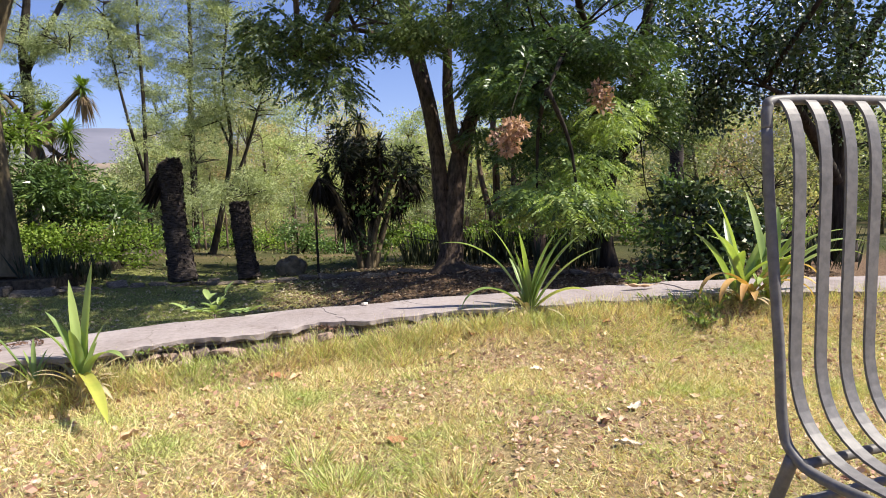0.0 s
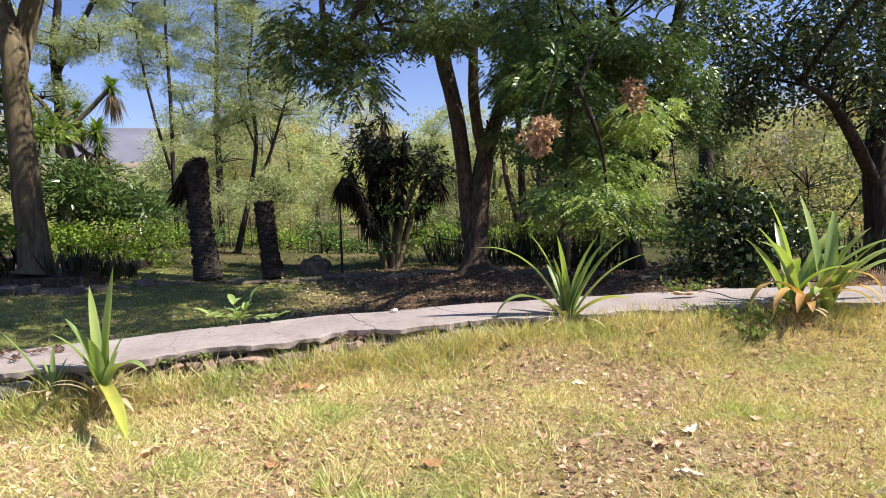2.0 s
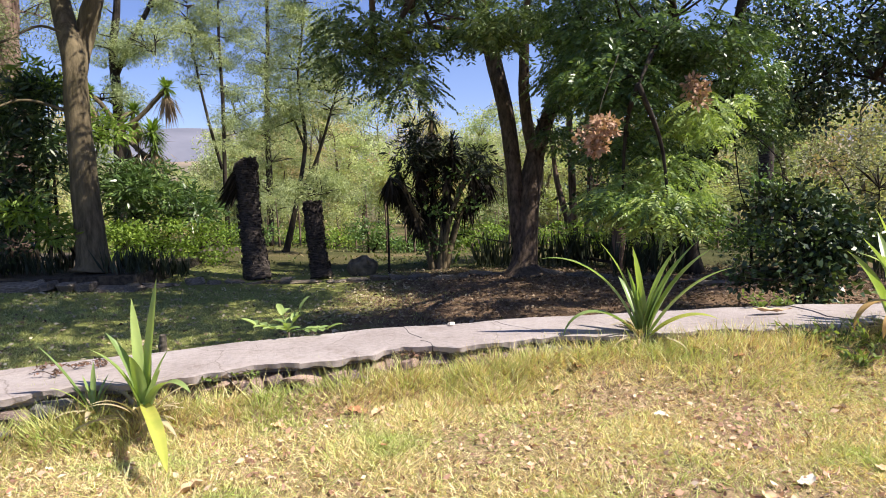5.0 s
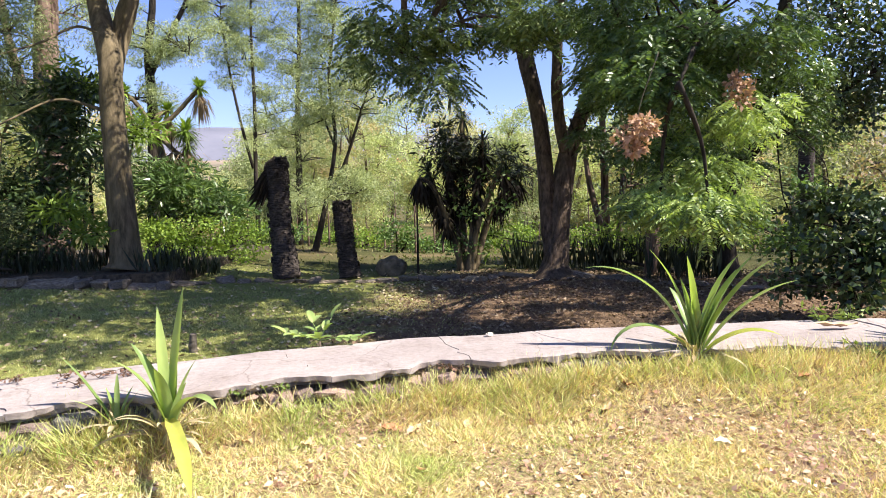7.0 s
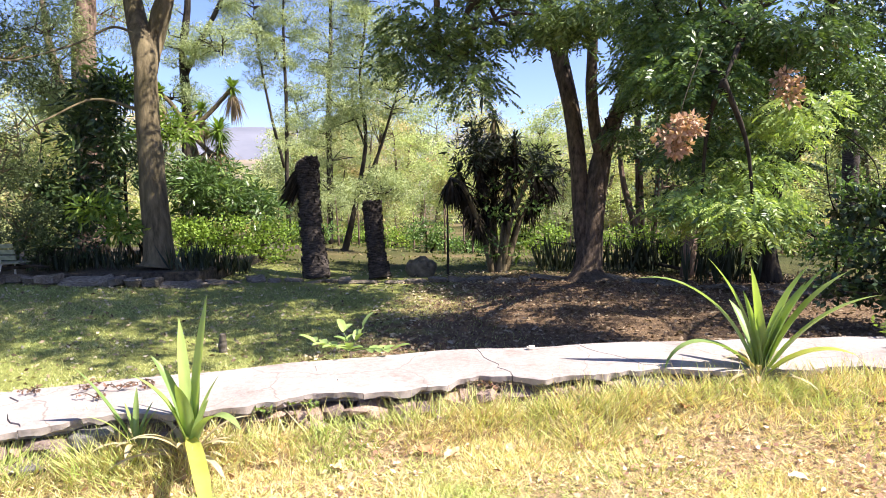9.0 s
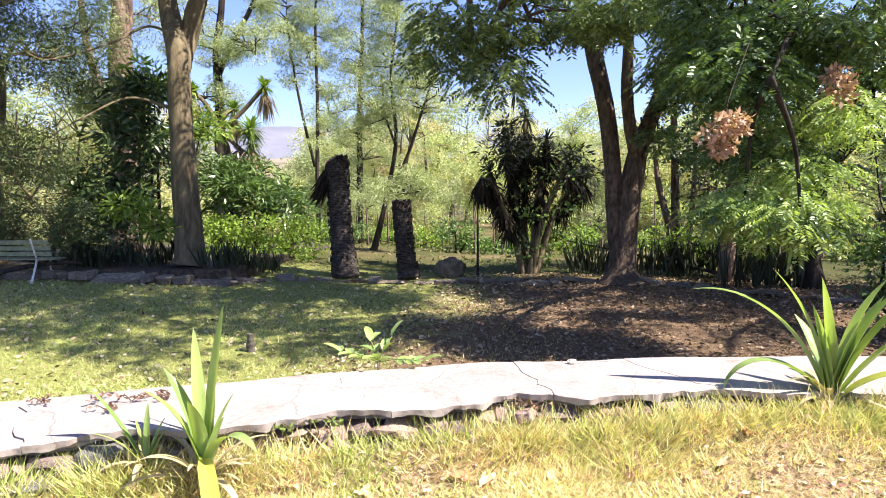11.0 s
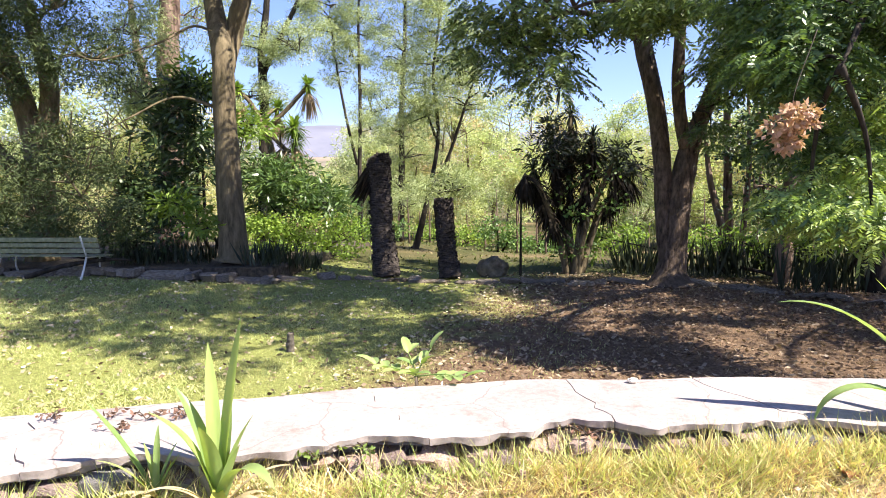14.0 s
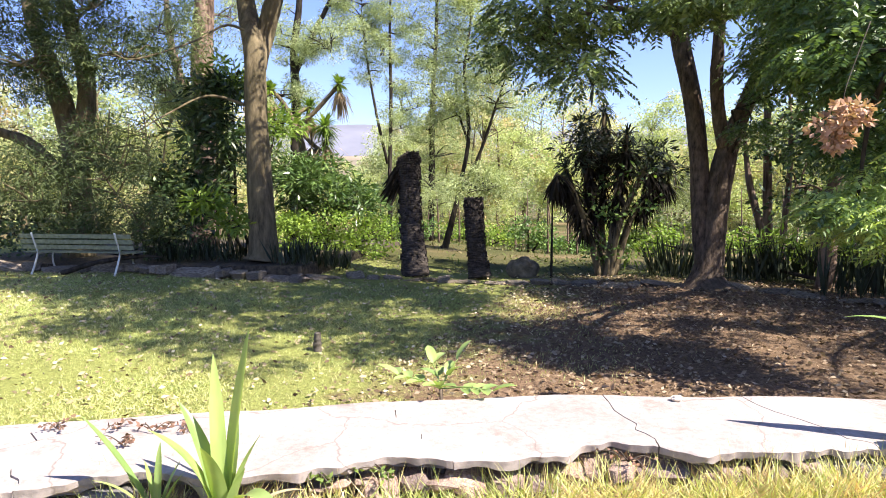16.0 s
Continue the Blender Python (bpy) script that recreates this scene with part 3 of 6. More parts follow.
# the leaning three-stemmed tree on the bare earth
TREE_B = (-0.12, 17.58, -1.17)
tree("three_stemmed_tree", TREE_B, "three-stemmed tree with drooping pinnate leaves on bare earth", "tree",
     [([TREE_B, (-0.13, 17.59, -0.90), (-0.04, 17.70, -0.18), (0.01, 17.80, 0.66), (0.12, 17.92, 1.51), (0.34, 17.98, 2.28), (0.72, 18.01, 3.26), (1.14, 17.96, 4.35), (1.53, 17.82, 5.70), (1.65, 17.53, 6.74)], [0.68, 0.34, 0.25, 0.26, 0.24, 0.19, 0.17, 0.14, 0.11, 0.04]),
      ([(-0.23, 17.56, -0.78), (-0.29, 17.73, 0.18), (-0.35, 17.82, 1.39), (-0.51, 17.99, 2.74), (-0.81, 18.21, 4.13), (-1.10, 18.45, 5.57), (-1.72, 18.83, 7.77)], [0.15, 0.19, 0.19, 0.2, 0.2, 0.16, 0.05])] + [
      ([(0.13, 17.85, 1.86), (-0.01, 17.75, 2.57), (-0.07, 17.69, 3.38), (-0.03, 17.59, 4.39), (0.09, 17.32, 5.63)], [0.15, 0.14, 0.13, 0.11, 0.05]),
      ([(-0.82, 18.22, 4.26), (-1.67, 16.59, 4.54), (-2.36, 15.41, 4.32), (-2.89, 14.47, 3.65)], [0.09, 0.06, 0.04, 0.015])],
     [((-2.62, 14.62, 4.05), (0.96, 1.2, 0.61), 9), ((-3.27, 14.34, 3.96), (0.51, 0.7, 0.71), 5), ((-2.50, 14.59, 3.14), (0.66, 0.6, 0.46), 4),
      ((-0.35, 14.48, 4.00), (0.83, 1.0, 0.32), 13), ((-1.66, 15.53, 4.79), (1.26, 1.4, 0.74), 8),
      ((1.15, 16.41, 3.98), (1.14, 1.5, 1.03), 16), ((1.96, 15.83, 3.48), (0.87, 1.6, 0.87), 14)] + [
      # the last nine blobs hang out of view, added to dapple the lower ground
      ((-0.37, 17.26, 7.10), (3.2, 3.0, 1.4), 24), ((-2.97, 16.16, 6.89), (2.3, 2.2, 1.2), 12), ((2.16, 17.71, 6.41), (2.6, 2.6, 1.4), 16), ((-1.6, 13.6, 7.4), (2.2, 1.8, 0.8), 20), ((0.2, 15.0, 7.6), (2.2, 1.2, 0.8), 13), ((1.2, 12.6, 7.6), (2.2, 2.0, 0.8), 13), ((3.8, 12.2, 7.4), (2.2, 2.0, 0.8), 13), ((-1.6, 9.3, 7.6), (2.0, 1.0, 0.7), 7), ((1.6, 9.2, 7.8), (2.0, 1.0, 0.7), 5), ((-3.4, 11.0, 7.4), (2.0, 1.2, 0.7), 14), ((0.0, 10.8, 7.6), (2.2, 1.2, 0.7), 14), ((3.0, 11.0, 7.6), (2.0, 1.2, 0.7), 10)],
     M_LEAF_FERNY, "pinnate", M_BARK_WARM, per=42, spread=0.46, size=0.12)

# tree on the right whose boughs hang towards the lawn
TREE_C = (3.82, 17.96, -1.23)
leaning = tree("leaning_tree", TREE_C, "leaning forked tree whose leafy boughs hang low over the garden", "tree",
     [([TREE_C, (3.75, 17.89, -0.42), (3.84, 17.80, 0.86), (4.06, 17.48, 1.67), (4.22, 16.97, 2.69), (4.36, 16.47, 3.87), (4.61, 16.23, 5.62)], [0.34, 0.24, 0.2, 0.19, 0.17, 0.13, 0.07]),
      ([(3.74, 17.93, 0.16), (3.58, 17.84, 1.43), (3.36, 16.94, 2.85), (2.89, 14.99, 3.72), (2.34, 13.00, 4.25)], [0.14, 0.16, 0.15, 0.11, 0.05]),
      ([(3.98, 17.45, 1.40), (4.39, 16.91, 1.89), (4.80, 16.53, 1.97)], [0.09, 0.06, 0.03]),
      ([(2.89, 14.99, 3.72), (2.32, 12.93, 3.47), (1.85, 11.14, 2.82), (1.50, 10.37, 2.15)], [0.09, 0.07, 0.045, 0.015])],
     [((1.87, 11.77, 2.84), (1.06, 0.9, 0.42), 22), ((1.29, 11.16, 2.25), (0.51, 0.6, 0.29), 10), ((1.57, 12.00, 1.55), (0.48, 0.5, 0.22), 5),
      ((1.43, 11.48, 0.69), (0.46, 0.5, 0.21), 2), ((1.99, 10.98, 0.55), (0.53, 0.6, 0.23), 2), ((1.16, 12.58, 3.48), (0.76, 0.8, 0.38), 10), ((3.45, 13.61, 2.96), (0.79, 0.9, 0.79), 13),
      ((4.16, 14.74, 2.09), (0.58, 0.9, 0.58), 6), ((2.33, 12.44, 4.58), (2.4, 1.8, 0.9), 18), ((1.54, 17.33, 3.59), (1.11, 1.2, 1.24), 13), ((0.60, 17.54, 2.69), (0.51, 0.8, 0.90), 4), ((3.12, 16.49, 1.31), (1.03, 1.0, 0.57), 9)],
     M_LEAF_GLOSSY, "pinnate", M_BARK_DARK, per=52, spread=0.34, size=0.085)
# lit sprays in the brighter leaf; the crown above keeps a darker copy
lit_boughs = [((1.43, 11.48, 0.69), (0.5, 0.5, 0.26), 8), ((1.99, 10.98, 0.55), (0.6, 0.6, 0.28), 10), ((2.33, 11.59, 1.9), (0.67, 0.8, 0.33), 9), ((1.9, 11.4, 1.15), (0.5, 0.5, 0.3), 6)]
part("low_foliage", crown_mesh("low_foliage", clump_centres(lit_boughs) - np.asarray(TREE_C), M_LEAF_SUNLIT, "pinnate", 30, 0.3, 0.085), leaning, "sunlit yellow-green pinnate leaves of the lowest boughs")
withered = thing("withered_leaf_bunch", (0.93, 9.43, 1.49), "bunch of withered rust-brown leaves hanging on a bough", "dead leaves")
part("leaves", crown_mesh("leaves", clump_centres([((0, 0, 0), (0.17, 0.16, 0.2), 16)]), M_LEAF_DRYBUNCH, "broad", 40, 0.075, 0.055), withered)
tube("stalk", [(0, 0, 0), (0.02, 0.05, 0.3), (0.3, 0.7, 1.0)], [0.003, 0.004, 0.006], M_BARK_DARK, withered)
small_withered = thing("withered_leaf_bunch", (2.31, 11.01, 2.14), "small bunch of withered brown leaves among green ones", "dead leaves")
part("leaves", crown_mesh("leaves", clump_centres([((0, 0, 0), (0.14, 0.14, 0.2), 8)]), M_LEAF_DRYBUNCH, "broad", 24, 0.08, 0.07), small_withered)
tube("stalk", [(0, 0, 0), (0.02, 0.05, 0.2), (0.1, 0.4, 0.6)], [0.003, 0.004, 0.006], M_BARK_DARK, small_withered)

third_withered = thing("withered_leaf_bunch", (3.51, 13.84, 3.09), "dull brown withered leaves among green ones", "dead leaves")
part("leaves", crown_mesh("leaves", clump_centres([((0, 0, 0), (0.26, 0.2, 0.26), 12)]), M_LEAF_DRYBUNCH, "broad", 22, 0.1, 0.08), third_withered)
tube("stalk", [(0, 0, 0), (0.02, 0.05, 0.2), (0.1, 0.4, 0.6)], [0.003, 0.004, 0.006], M_BARK_DARK, third_withered)
for pts in (((3.62, 14.13, 2.99), (3.67, 14.04, 1.87), (3.69, 13.88, 1.16), (3.75, 13.85, 0.71), (3.89, 13.85, 0.40)), ((3.64, 14.12, 2.79), (3.73, 14.06, 1.95), (3.98, 13.87, 1.70), (4.33, 13.77, 1.28), (4.42, 13.74, 0.74))):
    vine = thing("hanging_vine", pts[0], "thin bare vine hanging from the boughs", "vine", "hanging vines")
    tube("stem", np.asarray(pts) - np.asarray(pts[0]), [0.016, 0.013, 0.011, 0.009, 0.005], M_BARK_DARK, vine, n=24, sides=6)

# dark tree at the right-hand side
TREE_D = (9.65, 17.91, -1.23)
tree("dark_tree", TREE_D, "dark-trunked broadleaf tree with a dense shady crown", "tree",
     [([TREE_D, (9.64, 17.96, -0.33), (9.58, 18.10, 1.37), (9.68, 17.86, 3.13), (9.54, 17.77, 4.59), (9.17, 17.53, 6.61)], [0.4, 0.3, 0.26, 0.24, 0.22, 0.1]),
      ([(9.63, 18.05, 0.66), (8.49, 17.09, 1.88), (7.49, 16.10, 2.56), (6.42, 15.07, 2.80)], [0.16, 0.13, 0.09, 0.03]),
      ([(9.65, 17.84, 2.99), (9.89, 17.36, 4.21), (10.38, 16.96, 5.21)], [0.16, 0.13, 0.06])],
     [((6.44, 15.66, 3.83), (1.43, 1.5, 1.01), 26), ((5.43, 16.14, 4.11), (1.11, 1.5, 1.11), 20), ((8.15, 16.26, 4.02), (1.48, 1.6, 1.11), 26), ((5.51, 16.03, 2.75), (0.99, 1.0, 0.68), 13),
      # the last three blobs are out-of-view canopy added to shade the bare earth
      ((8.26, 17.16, 2.81), (1.46, 1.4, 0.66), 14), ((10.11, 17.25, 2.88), (1.19, 1.5, 1.46), 18), ((7.61, 16.45, 6.63), (3.4, 3.2, 1.5), 24), ((9.8, 10.4, 7.4), (1.6, 1.2, 0.8), 14), ((9.6, 12.8, 7.4), (1.6, 1.3, 0.8), 14), ((9.3, 8.4, 7.2), (1.4, 1.0, 0.7), 9)],
     M_LEAF_DARK, "broad", M_BARK_DARK, per=130, spread=0.55, size=0.09)

# dark bush behind the wall
BUSH = (4.57, 13.21, -1.33)
tree("dark_bush", BUSH, "dark glossy-leaved bush growing at the edge of the bare earth", "bush",
     [([BUSH, (4.56, 13.18, -0.63), (4.53, 13.24, 0.08)], [0.05, 0.04, 0.02]), ([BUSH, (4.88, 13.11, -0.53), (5.05, 13.05, -0.13)], [0.04, 0.03, 0.015])],
     [((4.52, 13.35, 0.18), (0.87, 0.8, 0.61), 26), ((4.48, 13.09, -0.52), (1.06, 0.9, 0.45), 26), ((5.18, 13.36, -0.05), (0.51, 0.7, 0.51), 14)],
     M_LEAF_DARK, "broad", M_BARK_DARK, per=60, spread=0.25, size=0.1)

# headless palm trunk
PALM_C = (8.05, 25.82, -1.40)
pole = thing("headless_palm", PALM_C, "bare headless palm trunk standing among shrubs", "palm trunk")
tube("trunk", [(0, 0, 0), (0.02, 0, 1.5), (0.05, 0, np.subtract((8.26, 26.20, 2.78), PALM_C)[2])], [0.28, 0.25, 0.24], M_PALM_BARK, pole, n=40, sides=16, wobble=0.05)


M_FROND_DARK = leaf_material("frond_dark", [(0.2, (0.014, 0.012, 0.01)), (0.7, (0.04, 0.032, 0.024)), (0.95, (0.1, 0.08, 0.055))], 0.1, 0.8, 0.1)


# two cut palm stumps with shaggy, scaled trunks
def palm_stump(at, top, r, label, skirt):
    o = Vector(at)
    t = thing("palm_stump", at, label, "palm stump", "palm stumps")
    d = np.subtract(top, at)
    line = [(0, 0, 0), d * 0.35 + np.array([-0.03, 0, 0]), d * 0.75 + np.array([-0.02, 0, 0]), d]
    if skirt:                                    # the tall one ends in a slanting, torn point
        line[3:] = [d * 0.93, d + np.array([0.13, 0, 0.06])]
    tube("trunk", line, [r * 1.4, r * 1.15, r * 1.0, r * 1.0, r * 1.05, r * 1.08, r * 1.0, r * (0.3 if skirt else 0.8)], M_PALM_BARK, t, n=44, sides=22, wobble=0.03)
    pts = smooth_line(line, 60)
    b, dr = [], []
    for k in range(430):                         # stubs of old leaf bases, in rings
        i = int(k / 430 * 59)
        a = k * 2.39996
        n = np.array([math.cos(a), math.sin(a), 0.0])
        taper = (0.93 if i > 10 else 1.05) * (1 - max(0, i - 48) / 15 if skirt else 1)
        b.append(pts[i] + n * r * taper)
        dr.append(n * 0.6 + np.array([0, 0, 0.9]) + rng.normal(size=3) * 0.1)
    v, f = blades(np.array(b), np.array(dr), r * 0.42 * (0.8 + 0.5 * rng.random(430)), r * 0.55, 0.25, 0.3)
    part("scale_cover", mesh_of("scale_cover", v, f, M_PALM_BARK), t, "stubs of old leaf bases")["kind"] = "stuff"
    if skirt:
        n = 170
        a = rng.random(n) * 2.4 + 2.0
        b = d + np.stack([np.cos(a) * r * 0.9, np.sin(a) * r * 0.9, -0.15 - 0.45 * rng.random(n)], 1)
        dr = np.stack([np.cos(a) * 0.75, np.sin(a) * 0.4, -1.5 + 0.8 * rng.random(n)], 1)
        v, f = blades(b, dr, 0.7 * (0.4 + 0.8 * rng.random(n)), 0.08, 0.3)
        part("dead_fronds", mesh_of("dead_fronds", v, f, M_FROND_DARK), t, "hanging dead frond stubs")
    return t


STUMP_A, STUMP_B = (-6.87, 17.27, -1.14), (-5.31, 17.66, -1.16)
palm_stump(STUMP_A, (-7.13, 17.43, 1.82), 0.26, "tall dark palm stump with dead fronds hanging on it", True)
palm_stump(STUMP_B, (-5.52, 17.78, 0.77), 0.21, "short dark palm stump, cut off level", False)

# many-stemmed yucca thicket with a hanging dead head
YUC = (-2.51, 19.09, -1.25)
yucca = thing("yucca_clump", YUC, "many-stemmed yucca clump with dark sword-leaved heads", "yucca")
for k, (tip, mid) in enumerate((((-3.49, 18.91, 1.49), (-2.86, 19.02, -0.20)), ((-3.10, 19.38, 2.35), (-2.77, 19.30, 0.07)), ((-2.72, 20.03, 2.97), (-2.68, 19.58, 0.34)), ((-2.06, 19.37, 2.31), (-2.33, 19.16, 0.08)), ((-1.51, 19.33, 1.74), (-2.19, 19.11, 0.08)), ((-1.19, 20.53, 1.50), (-1.93, 19.79, 0.34)))):
    p, q = np.subtract(tip, YUC), np.subtract(mid, YUC)
    stem = tube("stem", [(0.06 * (k - 2), 0.05 * (k % 3), 0), q, p], [0.11, 0.08, 0.06], M_BARK_GREY, yucca, sides=10, wobble=0.06)
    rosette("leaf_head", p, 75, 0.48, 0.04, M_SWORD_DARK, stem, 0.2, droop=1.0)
    rosette("dead_skirt", p - np.array([0, 0, 0.35]), 70, 0.6, 0.05, M_FROND_DARK, stem, -1.6, "brown dead leaf skirt")
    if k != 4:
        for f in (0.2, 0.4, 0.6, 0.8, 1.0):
            rosette("dead_skirt", p + (q - p) * f * 0.8, 46, 0.6, 0.07, M_FROND_DARK, stem, -1.6, "dark shaggy dead leaves")
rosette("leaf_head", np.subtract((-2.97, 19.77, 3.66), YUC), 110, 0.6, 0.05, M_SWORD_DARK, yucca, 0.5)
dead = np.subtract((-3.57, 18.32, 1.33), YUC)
rosette("dead_head", dead, 90, 0.75, 0.06, M_FROND_DARK, yucca, -2.6, "hanging dead leaf head")
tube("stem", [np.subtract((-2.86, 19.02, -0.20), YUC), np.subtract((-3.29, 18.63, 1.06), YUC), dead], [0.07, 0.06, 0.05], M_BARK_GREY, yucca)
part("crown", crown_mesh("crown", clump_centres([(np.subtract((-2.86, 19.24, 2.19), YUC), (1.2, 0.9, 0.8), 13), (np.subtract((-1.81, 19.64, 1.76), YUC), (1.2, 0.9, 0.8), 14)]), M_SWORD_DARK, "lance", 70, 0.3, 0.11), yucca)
part("undergrowth", crown_mesh("undergrowth", clump_centres([(np.subtract((-2.29, 19.31, 0.36), YUC), (1.2, 0.8, 1.2), 16)]), M_LEAF_LAUREL, "broad", 40, 0.3, 0.1), yucca)

# tree yucca with pale dead skirts, far left
YT = (-15.27, 24.61, -0.93)
yt = thing("tree_yucca", YT, "branching tree yucca with straw-coloured dead leaf skirts", "yucca")
tube("trunk", [(0, 0, 0), np.subtract((-15.36, 24.90, 2.14), YT), np.subtract((-15.84, 24.86, 3.86), YT)], [0.2, 0.16, 0.13], M_BARK_GREY, yt, sides=10)
for mid, tip in (((-15.00, 25.25, 4.31), (-14.18, 25.69, 5.34)), ((-15.63, 24.98, 4.20), (-15.49, 25.50, 4.48)), ((-14.57, 24.73, 2.68), (-14.14, 24.62, 3.03)), ((-16.53, 25.08, 4.72), (-17.15, 25.09, 5.22))):
    p = np.subtract(tip, YT)
    limb = tube("limb", [np.subtract((-15.72, 24.88, 3.63), YT), np.subtract(mid, YT), p], [0.1, 0.09, 0.08], M_BARK_GREY, yt, sides=8)
    rosette("leaf_head", p, 150, 0.55, 0.06, M_LEAF_BRIGHT, limb, 0.7)
    rosette("dead_skirt", p - np.array([0, 0, 0.25]), 130, 0.95, 0.05, M_FROND_STRAW, limb, -2.6, "straw-coloured dead leaf skirt", 0.9)
rosette("leaf_head", np.subtract((-14.10, 24.46, 3.52), YT), 190, 0.75, 0.06, M_LEAF_BRIGHT, yt, 0.3)
rosette("dead_skirt", np.subtract((-14.55, 24.20, 2.71), YT), 150, 0.8, 0.06, M_FROND_DEAD, yt, -1.8)

# tall slim feathery trees in the middle distance


def slim_tree(base, stems, blobs, label, per=300, spread=0.42, size=0.13):
    stems = [(p, [0.72 * q for q in r]) for p, r in stems]
    blobs = [(c, tuple(1.2 * q for q in r), int(n * 1.7)) for c, r, n in blobs]
    return tree("slim_tree", base, label, "tree", stems, blobs, M_LEAF_FEATHER, "feather", M_BARK_DARK, per, spread, size, 0.016, "slim feathery trees")


B1 = (-8.94, 24.01, -1.10)
slim_tree(B1, [([B1, (-8.84, 24.08, -0.86), (-8.48, 24.40, 0.96), (-8.20, 24.70, 2.98), (-8.41, 24.82, 5.21), (-8.23, 25.11, 7.43), (-8.12, 25.42, 10.26)], [0.22, 0.17, 0.12, 0.1, 0.08, 0.06, 0.02]),
               ([(-8.47, 24.39, 0.86), (-7.67, 24.43, 2.35), (-7.04, 24.42, 4.07), (-6.57, 24.52, 5.40)], [0.1, 0.08, 0.06, 0.02]), ([(-8.23, 24.67, 2.78), (-8.75, 24.91, 4.24), (-8.80, 25.29, 6.13)], [0.07, 0.05, 0.02])],
          [((-8.11, 25.06, 6.42), (1.22, 1.0, 1.63), 23), ((-7.09, 24.56, 4.68), (0.78, 0.8, 0.97), 11), ((-8.79, 24.57, 4.20), (0.81, 0.8, 1.22), 11), ((-8.00, 25.39, 9.45), (2.0, 1.6, 1.5), 14), ((-7.62, 23.69, 1.15), (0.97, 0.8, 0.58), 11)], "slim leaning tree with fine grey-green foliage")
B2 = (-12.17, 30.22, -1.36)
slim_tree(B2, [([B2, (-12.22, 30.55, 2.04), (-12.27, 30.83, 5.21), (-12.21, 31.15, 8.37), (-12.26, 31.52, 12.60)], [0.22, 0.2, 0.17, 0.13, 0.06])],
          [((-12.38, 31.07, 8.38), (1.59, 1.2, 1.85), 22), ((-12.89, 30.54, 4.95), (1.19, 1.0, 1.85), 13), ((-11.63, 30.94, 3.62), (0.93, 1.0, 1.32), 10), ((-12.61, 31.33, 12.07), (2.0, 1.6, 1.8), 12), ((-12.06, 30.54, 1.25), (1.59, 1.2, 1.06), 13)], "slim upright tree with sparse feathery foliage")
B3 = (-13.42, 28.62, -1.21)
slim_tree(B3, [([B3, (-13.57, 28.90, 2.01), (-13.61, 29.16, 5.07), (-13.76, 29.44, 8.65), (-13.73, 29.74, 11.71)], [0.15, 0.13, 0.11, 0.08, 0.04]), ([(-13.67, 28.88, 2.27), (-14.16, 28.87, 4.31), (-14.65, 28.90, 6.87), (-14.96, 28.99, 9.16)], [0.1, 0.09, 0.06, 0.02])],
          [((-13.74, 29.40, 8.14), (1.15, 1.0, 2.05), 17), ((-14.54, 28.97, 7.12), (0.77, 0.8, 1.02), 6), ((-14.96, 29.01, 9.42), (1.54, 1.0, 1.28), 13), ((-13.38, 29.14, 3.80), (0.64, 0.8, 1.02), 6), ((-13.85, 29.71, 11.96), (2.2, 1.6, 1.6), 10)], "slim two-stemmed tree with thin foliage against the sky")
B4 = (-16.89, 26.10, -1.02)
slim_tree(B4, [([B4, (-16.94, 26.40, 2.00), (-16.98, 26.66, 4.95), (-17.13, 26.80, 7.17), (-16.97, 27.08, 9.39), (-17.10, 27.30, 12.34)], [0.34, 0.3, 0.28, 0.24, 0.18, 0.06]), ([(-17.06, 26.74, 6.18), (-16.57, 27.06, 7.41), (-15.82, 27.53, 9.13), (-14.98, 28.12, 11.59)], [0.2, 0.17, 0.13, 0.05])],
          [((-17.84, 26.58, 7.91), (1.48, 1.2, 1.48), 15), ((-15.43, 26.43, 7.18), (1.19, 1.0, 0.95), 10), ((-16.91, 25.61, 5.05), (1.19, 1.0, 0.95), 11), ((-16.35, 27.56, 11.85), (3, 2, 1.8), 16), ((-15.11, 27.74, 8.14), (0.99, 1.0, 0.99), 8)], "forked slim tree with drooping feathery twigs")

# old ridged trunk and the leaning pair, far left, hung with feathery foliage
B5 = (-15.40, 19.16, -0.81)
tree("ridged_tree", B5, "tall tree with a thick ridged reddish trunk behind shrubs", "tree",
     [([B5, (-15.41, 19.35, 1.18), (-15.56, 19.51, 3.58), (-15.65, 19.66, 5.62), (-15.63, 19.83, 7.28), (-15.66, 20.07, 10.05)], [0.5, 0.42, 0.38, 0.35, 0.32, 0.2]), ([(-15.80, 19.36, 3.03), (-16.24, 19.31, 4.51), (-16.66, 19.29, 6.18), (-16.89, 19.40, 8.39)], [0.2, 0.15, 0.11, 0.05])],
     [((-15.24, 17.66, 5.67), (1.51, 1.2, 1.01), 20), ((-15.67, 20.87, 7.00), (1.17, 1.2, 0.97), 12), ((-15.31, 19.04, 9.09), (3.5, 2.5, 1.8), 18), ((-15.04, 17.59, 4.00), (1.01, 1.0, 0.84), 14)],
     M_LEAF_FEATHER, "feather", M_BARK_PINE, per=280, spread=0.5, size=0.13)
B6 = (-15.56, 14.77, -0.89)
